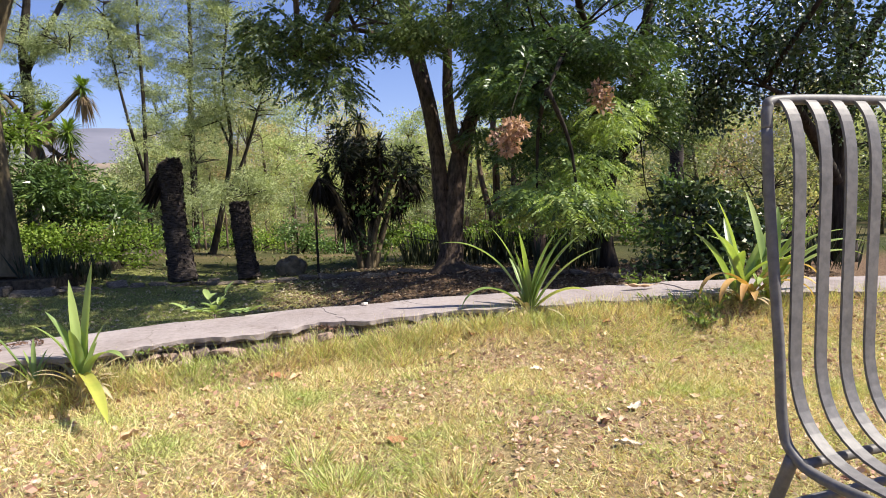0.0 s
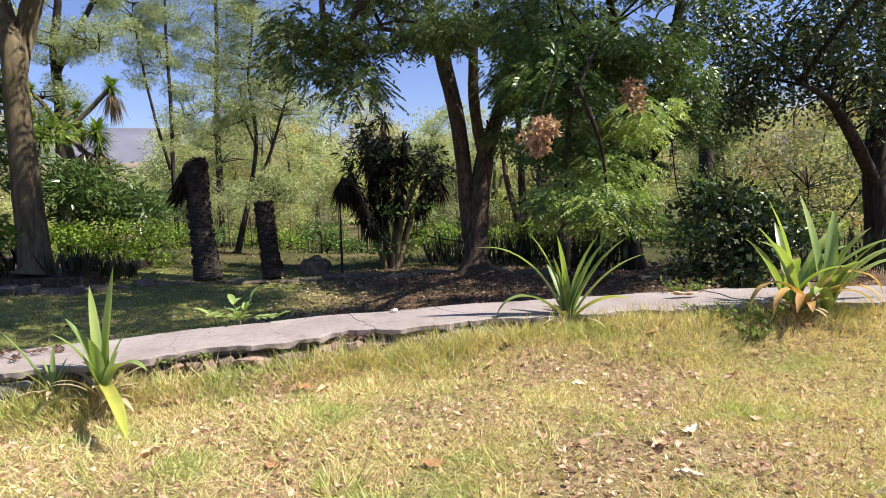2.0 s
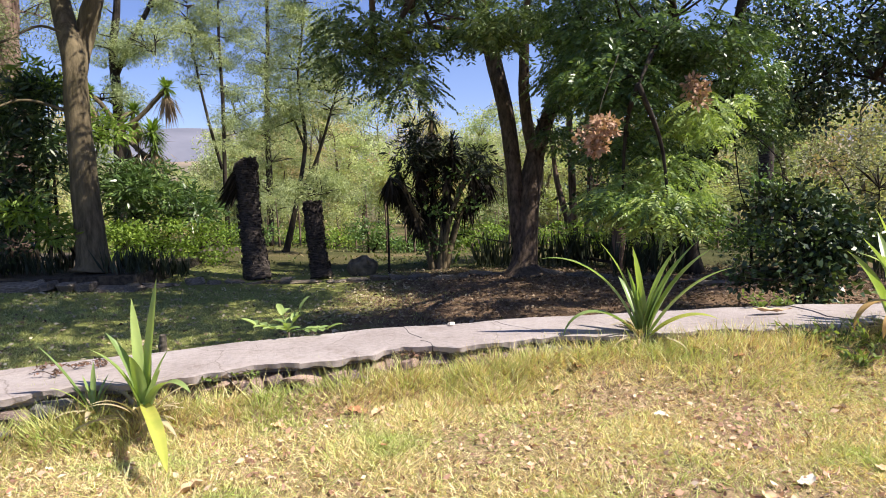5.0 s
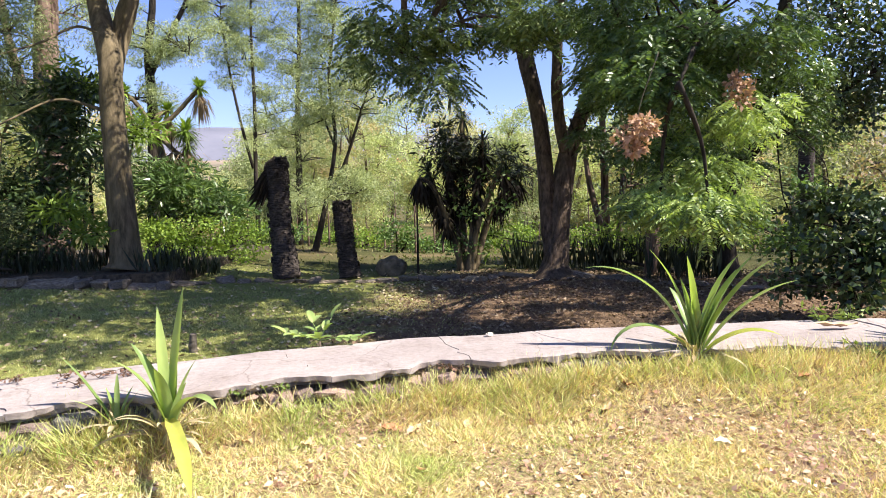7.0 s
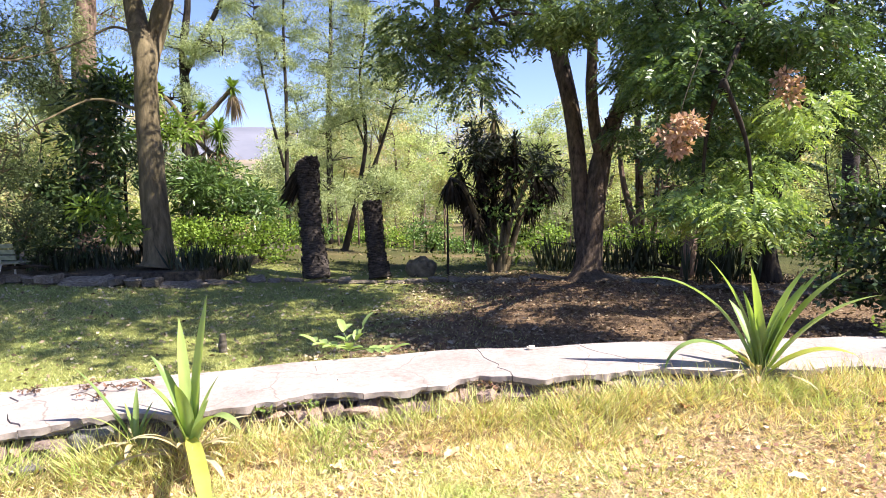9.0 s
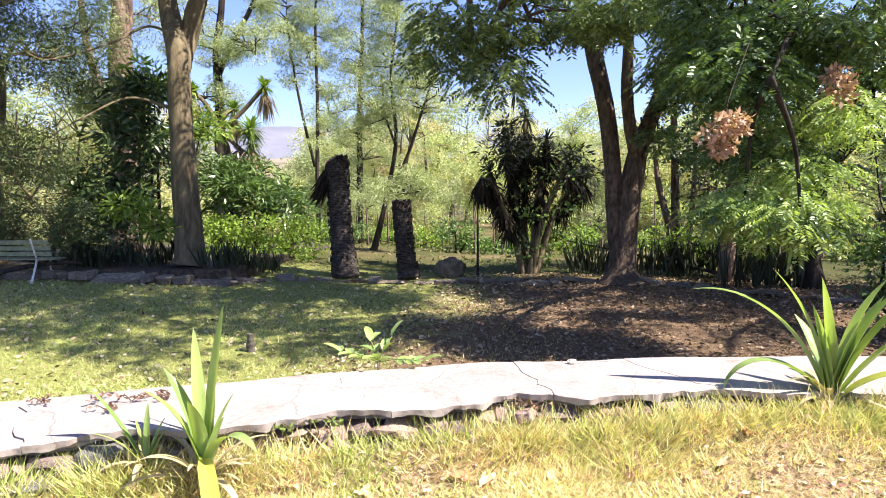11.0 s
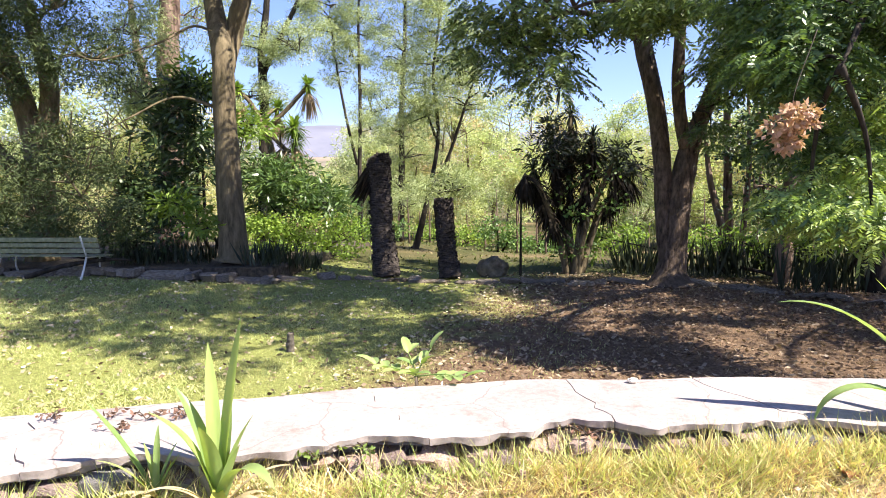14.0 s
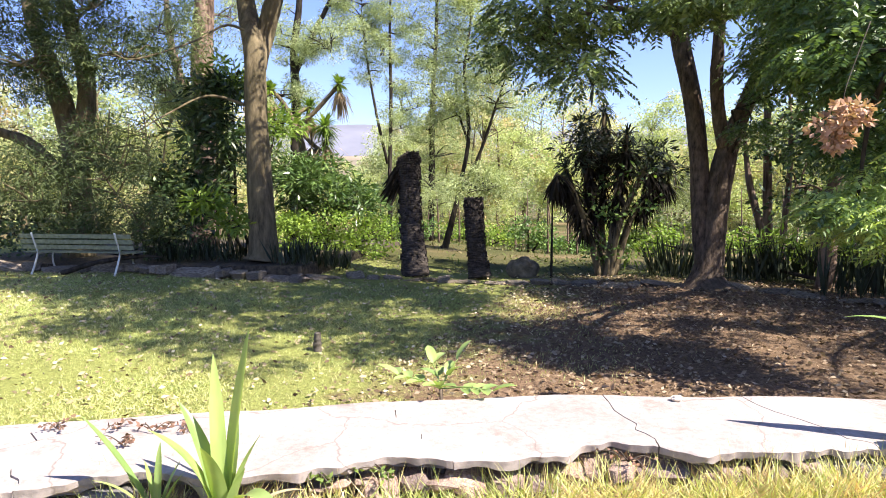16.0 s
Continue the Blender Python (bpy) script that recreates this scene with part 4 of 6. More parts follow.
tree("leaning_pair_tree", B6, "two-trunked leaning tree draped in fine drooping foliage", "tree",
     [([B6, (-15.63, 14.86, 0.70), (-15.81, 14.94, 2.34), (-16.31, 14.88, 3.99), (-16.81, 14.80, 5.34), (-17.23, 14.78, 6.99)], [0.42, 0.36, 0.3, 0.26, 0.22, 0.12]), ([(-15.70, 14.95, 2.04), (-15.50, 15.14, 3.09), (-15.56, 15.22, 4.28), (-16.01, 15.16, 5.63), (-16.34, 15.18, 7.28)], [0.22, 0.24, 0.22, 0.2, 0.12]),
      ([(-15.89, 14.79, 1.15), (-16.16, 14.12, 2.15), (-16.69, 13.50, 2.55)], [0.2, 0.16, 0.1])],
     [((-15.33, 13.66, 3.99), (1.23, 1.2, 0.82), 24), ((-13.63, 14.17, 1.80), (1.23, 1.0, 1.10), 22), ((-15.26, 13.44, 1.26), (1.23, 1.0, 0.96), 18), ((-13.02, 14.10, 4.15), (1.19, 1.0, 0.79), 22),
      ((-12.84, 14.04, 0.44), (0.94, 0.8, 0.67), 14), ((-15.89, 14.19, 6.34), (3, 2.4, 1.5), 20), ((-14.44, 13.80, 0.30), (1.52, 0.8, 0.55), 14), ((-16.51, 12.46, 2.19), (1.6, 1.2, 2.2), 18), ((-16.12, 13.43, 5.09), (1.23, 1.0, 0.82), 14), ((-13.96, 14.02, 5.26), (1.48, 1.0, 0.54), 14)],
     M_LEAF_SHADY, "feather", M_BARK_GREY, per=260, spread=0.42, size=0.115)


# shrubs on the raised bed and behind it
def shrub(base, blobs, leaf, style, label, per, spread, size):
    b = np.asarray(base, float)
    stems = [([b + np.array([0.12 * k, 0.08 * k, 0]), b * 0.4 + np.asarray(c) * 0.6 + np.array([0.1 * k, 0, 0]), np.asarray(c)], [0.05, 0.035, 0.012]) for k, (c, r, n) in enumerate(blobs)]
    return tree("shrub", base, label, "shrub", stems, blobs, leaf, style, M_BARK_DARK, per, spread, size, 0.009, "shrubs", boughs=False)


shrub((-12.17, 16.19, -0.88), [((-12.25, 16.42, 2.32), (0.83, 0.9, 0.98), 26), ((-12.70, 16.12, 1.13), (0.68, 0.9, 0.90), 20), ((-12.21, 16.76, 3.40), (0.90, 0.9, 0.68), 18)], M_LEAF_DARK, "lance", "tall dark shrub with long narrow leaves", 60, 0.35, 0.16)
# tops in the bright leaf: sunlight put into the colour above the dark shrub
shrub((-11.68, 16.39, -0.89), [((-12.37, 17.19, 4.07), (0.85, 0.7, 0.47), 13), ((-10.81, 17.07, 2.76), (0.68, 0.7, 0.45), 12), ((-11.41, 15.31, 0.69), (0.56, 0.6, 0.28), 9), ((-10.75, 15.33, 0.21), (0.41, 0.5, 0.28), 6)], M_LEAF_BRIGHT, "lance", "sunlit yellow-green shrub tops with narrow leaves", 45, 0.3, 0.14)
shrub((-11.16, 19.31, -0.86), [((-11.37, 19.40, 1.14), (1.12, 1.0, 0.86), 26), ((-10.25, 19.85, 0.97), (1.03, 1.0, 0.69), 22), ((-12.06, 18.94, 1.66), (0.68, 0.9, 0.68), 13)], M_LEAF_GLOSSY, "lance", "broad dark-green shrub with glossy drooping leaves", 90, 0.4, 0.13)
shrub((-10.26, 19.15, -0.92), [((-10.90, 18.94, -0.03), (1.17, 0.9, 0.59), 22), ((-9.49, 19.50, -0.38), (0.84, 0.9, 0.76), 20), ((-11.27, 18.33, -0.34), (0.82, 0.7, 0.57), 16), ((-10.15, 18.96, -0.85), (1.00, 0.6, 0.37), 14)], M_LEAF_BRIGHT, "broad", "sunlit light-green bush with small leaves", 85, 0.32, 0.085)
shrub((-13.15, 15.13, -0.89), [((-13.06, 15.32, 1.12), (0.87, 0.8, 0.87), 18), ((-12.73, 15.12, -0.16), (0.86, 0.7, 0.50), 14), ((-16.20, 14.02, 0.13), (1.31, 0.8, 0.58), 16), ((-17.82, 13.35, 0.14), (1.6, 0.8, 1.0), 14)], M_LEAF_DARK, "broad", "dim green undergrowth in the shade of the trees", 60, 0.4, 0.1)
shrub((5.45, 18.76, -1.21), [((5.34, 18.42, -0.46), (1.15, 1.0, 0.41), 14), ((6.55, 19.35, 0.93), (0.79, 1.0, 1.06), 8)], M_LEAF_LAUREL, "broad", "leafy green undergrowth beneath the trees", 60, 0.35, 0.1)
shrub((2.91, 18.14, -1.23), [((1.68, 19.70, -0.43), (0.88, 0.7, 0.51), 12), ((2.85, 17.88, 0.22), (0.77, 0.8, 0.58), 14), ((3.35, 16.96, 0.14), (0.60, 0.7, 0.36), 10), ((-1.95, 20.79, -0.35), (0.74, 0.6, 0.49), 9)], M_LEAF_BRIGHT, "lance", "pale green fern-like leaves of young plants", 36, 0.32, 0.13)
shrub((9.84, 21.91, -1.22), [((9.43, 21.05, 0.70), (2.01, 1.5, 1.17), 26), ((9.52, 24.14, 1.51), (1.36, 1.5, 0.78), 14), ((11.86, 22.21, 1.16), (1.41, 1.4, 1.41), 18)], M_LEAF_THICKET, "broad", "sunlit olive and russet thicket on the slope", 70, 0.45, 0.1)


# sword-leaved plants edging the bed
def sword_bed(at, n, rx, ry, length, label):
    t = thing("sword_plant", at, label, "plant", "sword plants")
    b = np.stack([(rng.random(n) - 0.5) * 2 * rx, (rng.random(n) - 0.5) * 2 * ry, np.zeros(n)], 1)
    d = rng.normal(size=(n, 3)) * 0.22 + np.array([0, 0, 1.0])
    v, f = blades(b, d, length * (0.6 + 0.6 * rng.random(n)), 0.06, 0.15, 0.35)
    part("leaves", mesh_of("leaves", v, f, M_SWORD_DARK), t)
    return t


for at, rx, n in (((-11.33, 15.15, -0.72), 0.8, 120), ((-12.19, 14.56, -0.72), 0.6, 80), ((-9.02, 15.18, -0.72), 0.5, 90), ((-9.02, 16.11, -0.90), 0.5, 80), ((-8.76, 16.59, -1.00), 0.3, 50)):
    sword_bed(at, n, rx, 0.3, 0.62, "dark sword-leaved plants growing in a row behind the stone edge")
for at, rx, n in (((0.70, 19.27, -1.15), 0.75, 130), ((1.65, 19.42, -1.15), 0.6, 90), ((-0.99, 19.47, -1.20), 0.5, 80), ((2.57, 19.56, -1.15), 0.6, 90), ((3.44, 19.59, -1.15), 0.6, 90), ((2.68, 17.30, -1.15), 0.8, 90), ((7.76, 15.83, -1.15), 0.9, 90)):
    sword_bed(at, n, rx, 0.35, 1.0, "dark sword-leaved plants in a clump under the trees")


# trees and thickets farther off
def far_tree(x, y, h, w, mat, label):
    z = float(ground_z(x, y))
    base = np.array([x, y, z])
    lean = rng.normal(size=2) * 0.06 * h
    top = base + np.array([lean[0], lean[1], h * 0.75])
    blobs = []
    for k in range(5):
        c = base + np.array([lean[0] * 0.7, 0, h * (0.22 + 0.16 * k)]) + rng.normal(size=3) * np.array([w * 0.35, w * 0.35, 0.3])
        blobs.append((c, (w * 0.52, w * 0.52, h * 0.16), 12))
    stems = [([base, (base + top) / 2 + rng.normal(size=3) * 0.12, top], [0.02 * h, 0.013 * h, 0.004 * h])]
    fork = base + (top - base) * 0.3
    stems.append(([fork, fork + np.array([w * 0.25, 0, h * 0.25]), fork + np.array([w * 0.35, 0, h * 0.45])], [0.012 * h, 0.008 * h, 0.003 * h]))
    return tree("far_tree", tuple(base), label, "tree", stems, blobs, mat, "broad", M_BARK_GREY, 170, w * 0.19, 0.02 * w + 0.045, 0.016, "far trees", boughs=False)


for k in range(34):
    a = -1.05 + 1.75 * (k + 0.6 * rng.random()) / 34
    d = 34 + 16 * rng.random()
    gap = -0.66 < a < -0.47
    h = (4.6 if gap else 5.2 + 3.6 * rng.random()) + 0.03 * d
    far_tree(d * math.sin(a), 2.5 + d * math.cos(a), h * (0.55 if gap else 1), 3.4, (M_FAR_WOOD_HAZE, M_LEAF_AUTUMN_HAZE, M_FAR_WOOD_HAZE, M_LEAF_FEATHER)[k % 4], ("sunlit olive-green tree farther down the garden", "yellowing russet-tinged tree in the distance")[k % 4 == 1])
for k in range(34):
    a = -1.1 + 1.9 * (k + 0.6 * rng.random()) / 34
    if -0.66 < a < -0.47:
        continue
    d = 58 + 25 * rng.random()
    far_tree(d * math.sin(a), 2.5 + d * math.cos(a), 9 + 5 * rng.random(), 6.5, (M_FAR_WOOD_HAZE, M_LEAF_AUTUMN_HAZE)[k % 3 == 1], "hazy olive-green tree on the far slope")


# thin young trees and stakes standing in the sunlit clearing below the terrace
def young_tree(x, y, h, crown):
    z = float(ground_z(x, y))
    t = thing("young_tree", (x, y, z), "thin pale-stemmed young tree in the clearing below the terrace", "tree", "young trees")
    lean = rng.normal(size=2) * 0.05 * h
    tube("trunk", [(0, 0, -0.05), (lean[0] * 0.4, lean[1] * 0.4, h * 0.5), (lean[0], lean[1], h)], [0.045, 0.035, 0.012], M_BARK_PINE, t, n=8, sides=6)
    if crown:
        c = clump_centres([((lean[0], lean[1], h * 0.95), (0.5, 0.5, 0.45), 7)])
        part("crown", crown_mesh("crown", c, M_LEAF_FEATHER, "feather", 60, 0.3, 0.12), t)


for k in range(56):
    a = -0.62 + 0.95 * (k + rng.random()) / 56
    d = 25 + 9 * rng.random()
    young_tree(d * math.sin(a), 2.5 + d * math.cos(a), 1.3 + 1.7 * rng.random(), k % 3 == 0)


for k in range(14):                               # scattered trees on the open slope seen through the gap
    a, d = -0.68 + 0.24 * (k + rng.random()) / 14, 85 + 90 * rng.random()
    far_tree(d * math.sin(a), 2.5 + d * math.cos(a), 3.5 + 2 * rng.random(), 4.5, (M_FAR_WOOD_HAZE, M_LEAF_THICKET)[k % 2], "small scattered tree on the dry open slope")


# ---- bench, rock, posts ----
def box_mesh(name, size, mat, bevel=0.006):
    bm = bmesh.new()
    bmesh.ops.create_cube(bm, size=1)
    bmesh.ops.scale(bm, vec=size, verts=bm.verts)
    bmesh.ops.bevel(bm, geom=bm.edges[:], offset=bevel, segments=2, affect="EDGES")
    return bm_mesh(name, bm, mat)


def build_bench(at, turn, length):
    t = thing("garden_bench", at, "weathered green slatted bench with white iron legs before the stone edge", "bench")
    t.rotation_euler.z, t.scale = turn, (1.1, 1.1, 1.1)
    slat = box_mesh("slat", (length, 0.022, 0.085), M_BENCH_WOOD)
    for k in range(3):                            # backrest, leaning back towards the viewer's side
        s = part("backrest_slat", slat, t)
        s.location, s.rotation_euler.x = (0, -0.2 - 0.035 * k, 0.56 + 0.115 * k), radians(14)
    seat = box_mesh("slat", (length, 0.075, 0.025), M_BENCH_WOOD)
    for k in range(4):
        part("seat_slat", seat, t).location = (0, -0.12 + 0.1 * k, 0.45)
    for x in (-length * 0.37, length * 0.37):
        tube("back_leg", [(x, -0.36, 0), (x, -0.25, 0.22), (x, -0.17, 0.45), (x, -0.24, 0.66), (x, -0.31, 0.86)], [0.024, 0.02, 0.022, 0.018, 0.018], M_BENCH_IRON, t)
        tube("front_leg", [(x, 0.3, 0), (x, 0.22, 0.22), (x, 0.24, 0.44)], [0.022, 0.018, 0.02], M_BENCH_IRON, t)
        tube("seat_support", [(x, -0.18, 0.425), (x, 0.05, 0.42), (x, 0.26, 0.43)], [0.016, 0.016, 0.016], M_BENCH_IRON, t)


bench_at = (-13.29, 12.79, -0.90)
build_bench((bench_at[0], bench_at[1] + 0.36, float(ground_z(bench_at[0], bench_at[1] + 0.36))), math.atan2(0.4, 1.9), 2.6)
log = thing("fallen_branch", (-13.58, 12.79, -0.90), "grey dead branch leaning against the bench", "branch")
tube("wood", [(0, 0, 0.05), (0.8, 0.3, 0.3), (1.6, 0.75, 0.42), (2.1, 0.9, 0.4)], [0.06, 0.055, 0.04, 0.02], M_BARK_DARK, log, wobble=0.06)


def boulder(name, at, size, mat, label, category, seed):
    bm = bmesh.new()
    bmesh.ops.create_icosphere(bm, subdivisions=4, radius=0.5)
    for v in bm.verts:
        k = 1 + 0.28 * noise.noise(v.co * 2.1 + Vector((seed, 0, 0))) + 0.12 * noise.noise(v.co * 6 + Vector((0, seed, 0)))
        v.co = Vector((v.co.x * size[0], v.co.y * size[1], (v.co.z + 0.4) * size[2])) * k
    ob = part(name, bm_mesh(name, bm, mat, True))
    ob.location = at
    return tagged(ob, label, category)


rock_at = (-4.38, 18.22, -1.20)
boulder("rock", (rock_at[0], rock_at[1], rock_at[2] - 0.05), (0.75, 0.6, 0.62), M_ROCK, "rounded grey-brown field rock behind the terrace edge", "rock", 4.2)
stub_at = (-5.17, 10.37, -1.31)
stub = thing("wooden_stake", stub_at, "short weathered wooden stake standing in the grass", "stake")
tube("post", [(0, 0, -0.05), (0.0, 0, 0.14), (0.01, 0, 0.27)], [0.06, 0.056, 0.045], M_WOOD_GREY, stub, wobble=0.08)
post_at = (-3.67, 18.25, -1.20)
post = thing("thin_post", post_at, "thin dark post at the terrace edge", "post")
tube("pole", [(0, 0, 0), (0.01, 0, 0.7), (0.02, 0, 2.4)], [0.035, 0.03, 0.012], M_BARK_DARK, post)

# the terrace's far edge: a course of rough stones, raised to a bed on the left
EDGE = [(-17.96, 12.09, -0.86), (-14.82, 13.00, -0.86), (-11.03, 13.91, -0.87), (-8.62, 14.83, -0.95), (-8.23, 15.87, -1.10), (-6.66, 16.63, -1.15), (-3.14, 17.38, -1.17), (-0.72, 17.81, -1.17), (1.93, 17.28, -1.20), (3.89, 16.25, -1.20)]
edge = thing("wall_terrace_edge", EDGE[2], "low rough stone edging along the far side of the terrace", "stone edging", kind="structure")
bed = thing("raised_bed", (EDGE[2][0], EDGE[2][1], -0.9), "raised bed of dark soil behind the stone edging", "bed", kind="structure")


def build_bed():
    line = smooth_line(EDGE[:4], 30)
    v = [(x - 0.02, y + 0.12, -0.715) for x, y, z in line] + [(x - 1.5, y + 8, -0.705) for x, y, z in line] + [(x - 0.02, y + 0.12, -1.3) for x, y, z in line] + [(x - 1.5, y + 8.4, -1.5) for x, y, z in line]
    f = [[i, i + 1, 31 + i, 30 + i] for i in range(29)] + [[60 + i, 61 + i, i + 1, i] for i in range(29)] + [[30 + i, 31 + i, 91 + i, 90 + i] for i in range(29)] + [[29, 89, 119, 59], [0, 30, 90, 60]]
    o = bed.location
    part("soil", mesh_of("soil", [(a - o.x, b - o.y, c - o.z) for a, b, c in v], f, M_SOIL), bed)


M_SOIL = plain_material("bed_soil", (0.03, 0.024, 0.018), (0.11, 0.085, 0.06), 12, 0.95, 0.9, dist=0.03)
build_bed()


M_EDGE = plain_material("edging_stone", (0.11, 0.095, 0.08), (0.34, 0.3, 0.25), 9, 0.95, 0.8, by_object=True, dist=0.03)


def stone_mesh(seed, mat):
    bm = bmesh.new()
    bmesh.ops.create_cube(bm, size=1)
    bmesh.ops.bevel(bm, geom=bm.edges[:], offset=0.16, segments=1, affect="EDGES")
    for v in bm.verts:
        v.co *= 1 + 0.35 * noise.noise(v.co * 1.6 + Vector((seed * 3.3, 0, 0)))
    return bm_mesh("stone", bm, mat)


STONES = [stone_mesh(k, M_STONE) for k in range(7)]
M_SLATE = plain_material("slate_block", (0.13, 0.12, 0.12), (0.24, 0.22, 0.215), 30, 0.9, 0.7, dist=0.02)
SLATES = [stone_mesh(k + 20, M_SLATE) for k in range(3)]
EDGE_STONES = [stone_mesh(k + 9, M_EDGE) for k in range(6)]


def lay_stones(parent, line, z_of, size, jitter=0.3, gap=1.0, kinds=STONES):
    """Rough stones end to end along a line."""
    line = np.asarray(line)
    seg = np.linalg.norm(np.diff(line[:, :2], axis=0), axis=1)
    s = np.concatenate([[0], np.cumsum(seg)])
    at, k = 0.0, 0
    while at < s[-1]:
        L = size[0] * (0.45 + 1.5 * rng.random() ** 2)
        x, y = np.interp(at + L / 2, s, line[:, 0]), np.interp(at + L / 2, s, line[:, 1])
        x2, y2 = np.interp(at + L / 2 + 0.1, s, line[:, 0]), np.interp(at + L / 2 + 0.1, s, line[:, 1])
        h = size[2] * (0.6 + 0.75 * rng.random())
        ob = part("stone", kinds[k % len(kinds)], parent)
        ob.scale = (L * 1.0, size[1] * (0.8 + 0.5 * rng.random()), h)
        ob.location = Vector((x + rng.normal() * size[1] * 0.12, y + rng.normal() * size[1] * 0.12, z_of(x, y) + h * 0.36 + rng.normal() * size[2] * 0.16 * jitter / 2)) - parent.location
        ob.rotation_euler = (rng.normal() * 0.14 * jitter, rng.normal() * 0.12 * jitter, math.atan2(y2 - y, x2 - x) + rng.normal() * 0.16)
        at += L * gap
        k += 1


lay_stones(edge, smooth_line(EDGE[:4], 60), lambda x, y: float(ground_z(x, y)) + 0.02, (0.5, 0.38, 0.17), 1.0, 0.95, EDGE_STONES)
lay_stones(edge, smooth_line(EDGE[3:], 60), lambda x, y: float(ground_z(x, y)) - 0.03, (0.6, 0.36, 0.13), 1.0, 1.05, EDGE_STONES)


# ---- the chair ----
def build_chair():
    """Wrought-iron garden chair: one bent rod frames back and seat, flat strips run from the back into the seat."""
    t = thing("iron_chair", (0.897, 2.565, -0.012), "grey wrought-iron garden chair with flat bent slats on the lawn", "chair")
    a = radians(22)
    w, f = np.array([math.cos(a), math.sin(a), 0]), np.array([math.sin(a), -math.cos(a), 0])
    up = np.array([0, 0, 1.0])
    at = lambda s, d, z: w * s + f * d + up * z
    width = 0.44
    for s in (0.0, width):
        tube("side_rod", [at(s, -0.035, 0.9), at(s, -0.028, 0.78), at(s, -0.008, 0.56), at(s, 0.0, 0.44), at(s, 0.02, 0.395), at(s, 0.08, 0.375), at(s, 0.25, 0.38), at(s, 0.42, 0.39)], [0.0085] * 8, M_IRON, t, n=50)
        tube("back_leg", [at(s, 0.02, 0.39), at(s, -0.03, 0.25), at(s, -0.1, 0.0)], [0.0105, 0.0105, 0.0105], M_IRON, t)
        tube("front_leg", [at(s, 0.40, 0.39), at(s, 0.42, 0.2), at(s, 0.45, 0.0)], [0.0105, 0.0105, 0.0105], M_IRON, t)
        tube("side_stretcher", [at(s, -0.05, 0.2), at(s, 0.42, 0.2)], [0.007, 0.007], M_IRON, t)
    tube("top_rod", [at(0, -0.035, 0.9), at(0.004, -0.038, 0.93), at(0.03, -0.04, 0.945), at(width / 2, -0.04, 0.948), at(width - 0.03, -0.04, 0.945), at(width - 0.004, -0.038, 0.93), at(width, -0.035, 0.9)], [0.0085] * 7, M_IRON, t, n=60)
    tube("front_rod", [at(0, 0.42, 0.39), at(width, 0.42, 0.39)], [0.0085, 0.0085], M_IRON, t)
    tube("cross_bar", [at(0, 0.04, 0.385), at(width, 0.04, 0.385)], [0.008, 0.008], M_IRON, t)
    tube("cross_bar", [at(0, 0.0, 0.3), at(width, 0.0, 0.3)], [0.008, 0.008], M_IRON, t)
    for k in range(8):
        s = 0.03 + k * (width - 0.06) / 7
        prof = smooth_line([(-0.04, 0.945), (-0.026, 0.938), (-0.008, 0.9), (0.0, 0.82), (-0.004, 0.62), (-0.002, 0.5), (0.032, 0.425), (0.11, 0.385), (0.26, 0.38), (0.42, 0.395)], 40)
        v, h = [], 0.0115
        for i, (d, z) in enumerate(prof):
            g = np.gradient(prof, axis=0)[i]
            nor = np.array([g[1], -g[0]]) / np.linalg.norm(g) * 0.0022
            for side, sg in ((-h, 1), (h, 1), (h, -1), (-h, -1)):
                v.append(at(s + side, d + nor[0] * sg, z + nor[1] * sg))
        faces = [[i * 4 + q, i * 4 + (q + 1) % 4, (i + 1) * 4 + (q + 1) % 4, (i + 1) * 4 + q] for i in range(39) for q in range(4)] + [[3, 2, 1, 0], [156, 157, 158, 159]]
        part("slat", mesh_of("slat", v, faces, M_IRON), t)


build_chair()


# ---- strap-leaved plants by the wall ----
def strap(parent, az, rise, length, droop, width, mat, start=(0, 0, 0), twist=0.0, name="leaf", label=""):
    """One strap leaf: it leaves the crown at an angle of rise, and bends over by droop on its way; channelled, with a pointed end."""
    n = 18
    p = np.array(start, float)
    el = math.radians(rise)
    pts, els = [], []
    for i in range(n + 1):
        f = i / n
        e = el - math.radians(droop) * f ** 1.7
        pts.append(p.copy()); els.append(e)
        a = math.radians(az + twist * f)
        p = p + np.array([math.cos(a) * math.cos(e), math.sin(a) * math.cos(e), math.sin(e)]) * length / n
    v = []
    for i in range(n + 1):
        f = i / n
        w = width * 0.5 * min(1, 0.45 + f * 2.2) * (1 - max(0, (f - 0.5) / 0.5) ** 2.6) + 0.0006
        a = math.radians(az + twist * f)
        side = np.array([-math.sin(a), math.cos(a), 0])
        nor = np.array([-math.cos(a) * math.sin(els[i]), -math.sin(a) * math.sin(els[i]), math.cos(els[i])])
        ch = 0.55 * (1 - 0.6 * f)
        for sg in (-1, -0.5, 0, 0.5, 1):
            v.append(pts[i] + side * w * sg + nor * (abs(sg) * w * ch))
    faces = [[i * 5 + k, i * 5 + k + 1, (i + 1) * 5 + k + 1, (i + 1) * 5 + k] for i in range(n) for k in range(4)]
    return part(name, mesh_of(name, v, faces, mat, True), parent, label)


def husk(parent, n, r):
    for k in range(n):
        strap(parent, rng.random() * 360, 20 + 40 * rng.random(), r * (0.6 + 0.7 * rng.random()), 70, 0.018, M_HUSK, (0, 0, 0.01), 0, "husk", "papery dry husk")


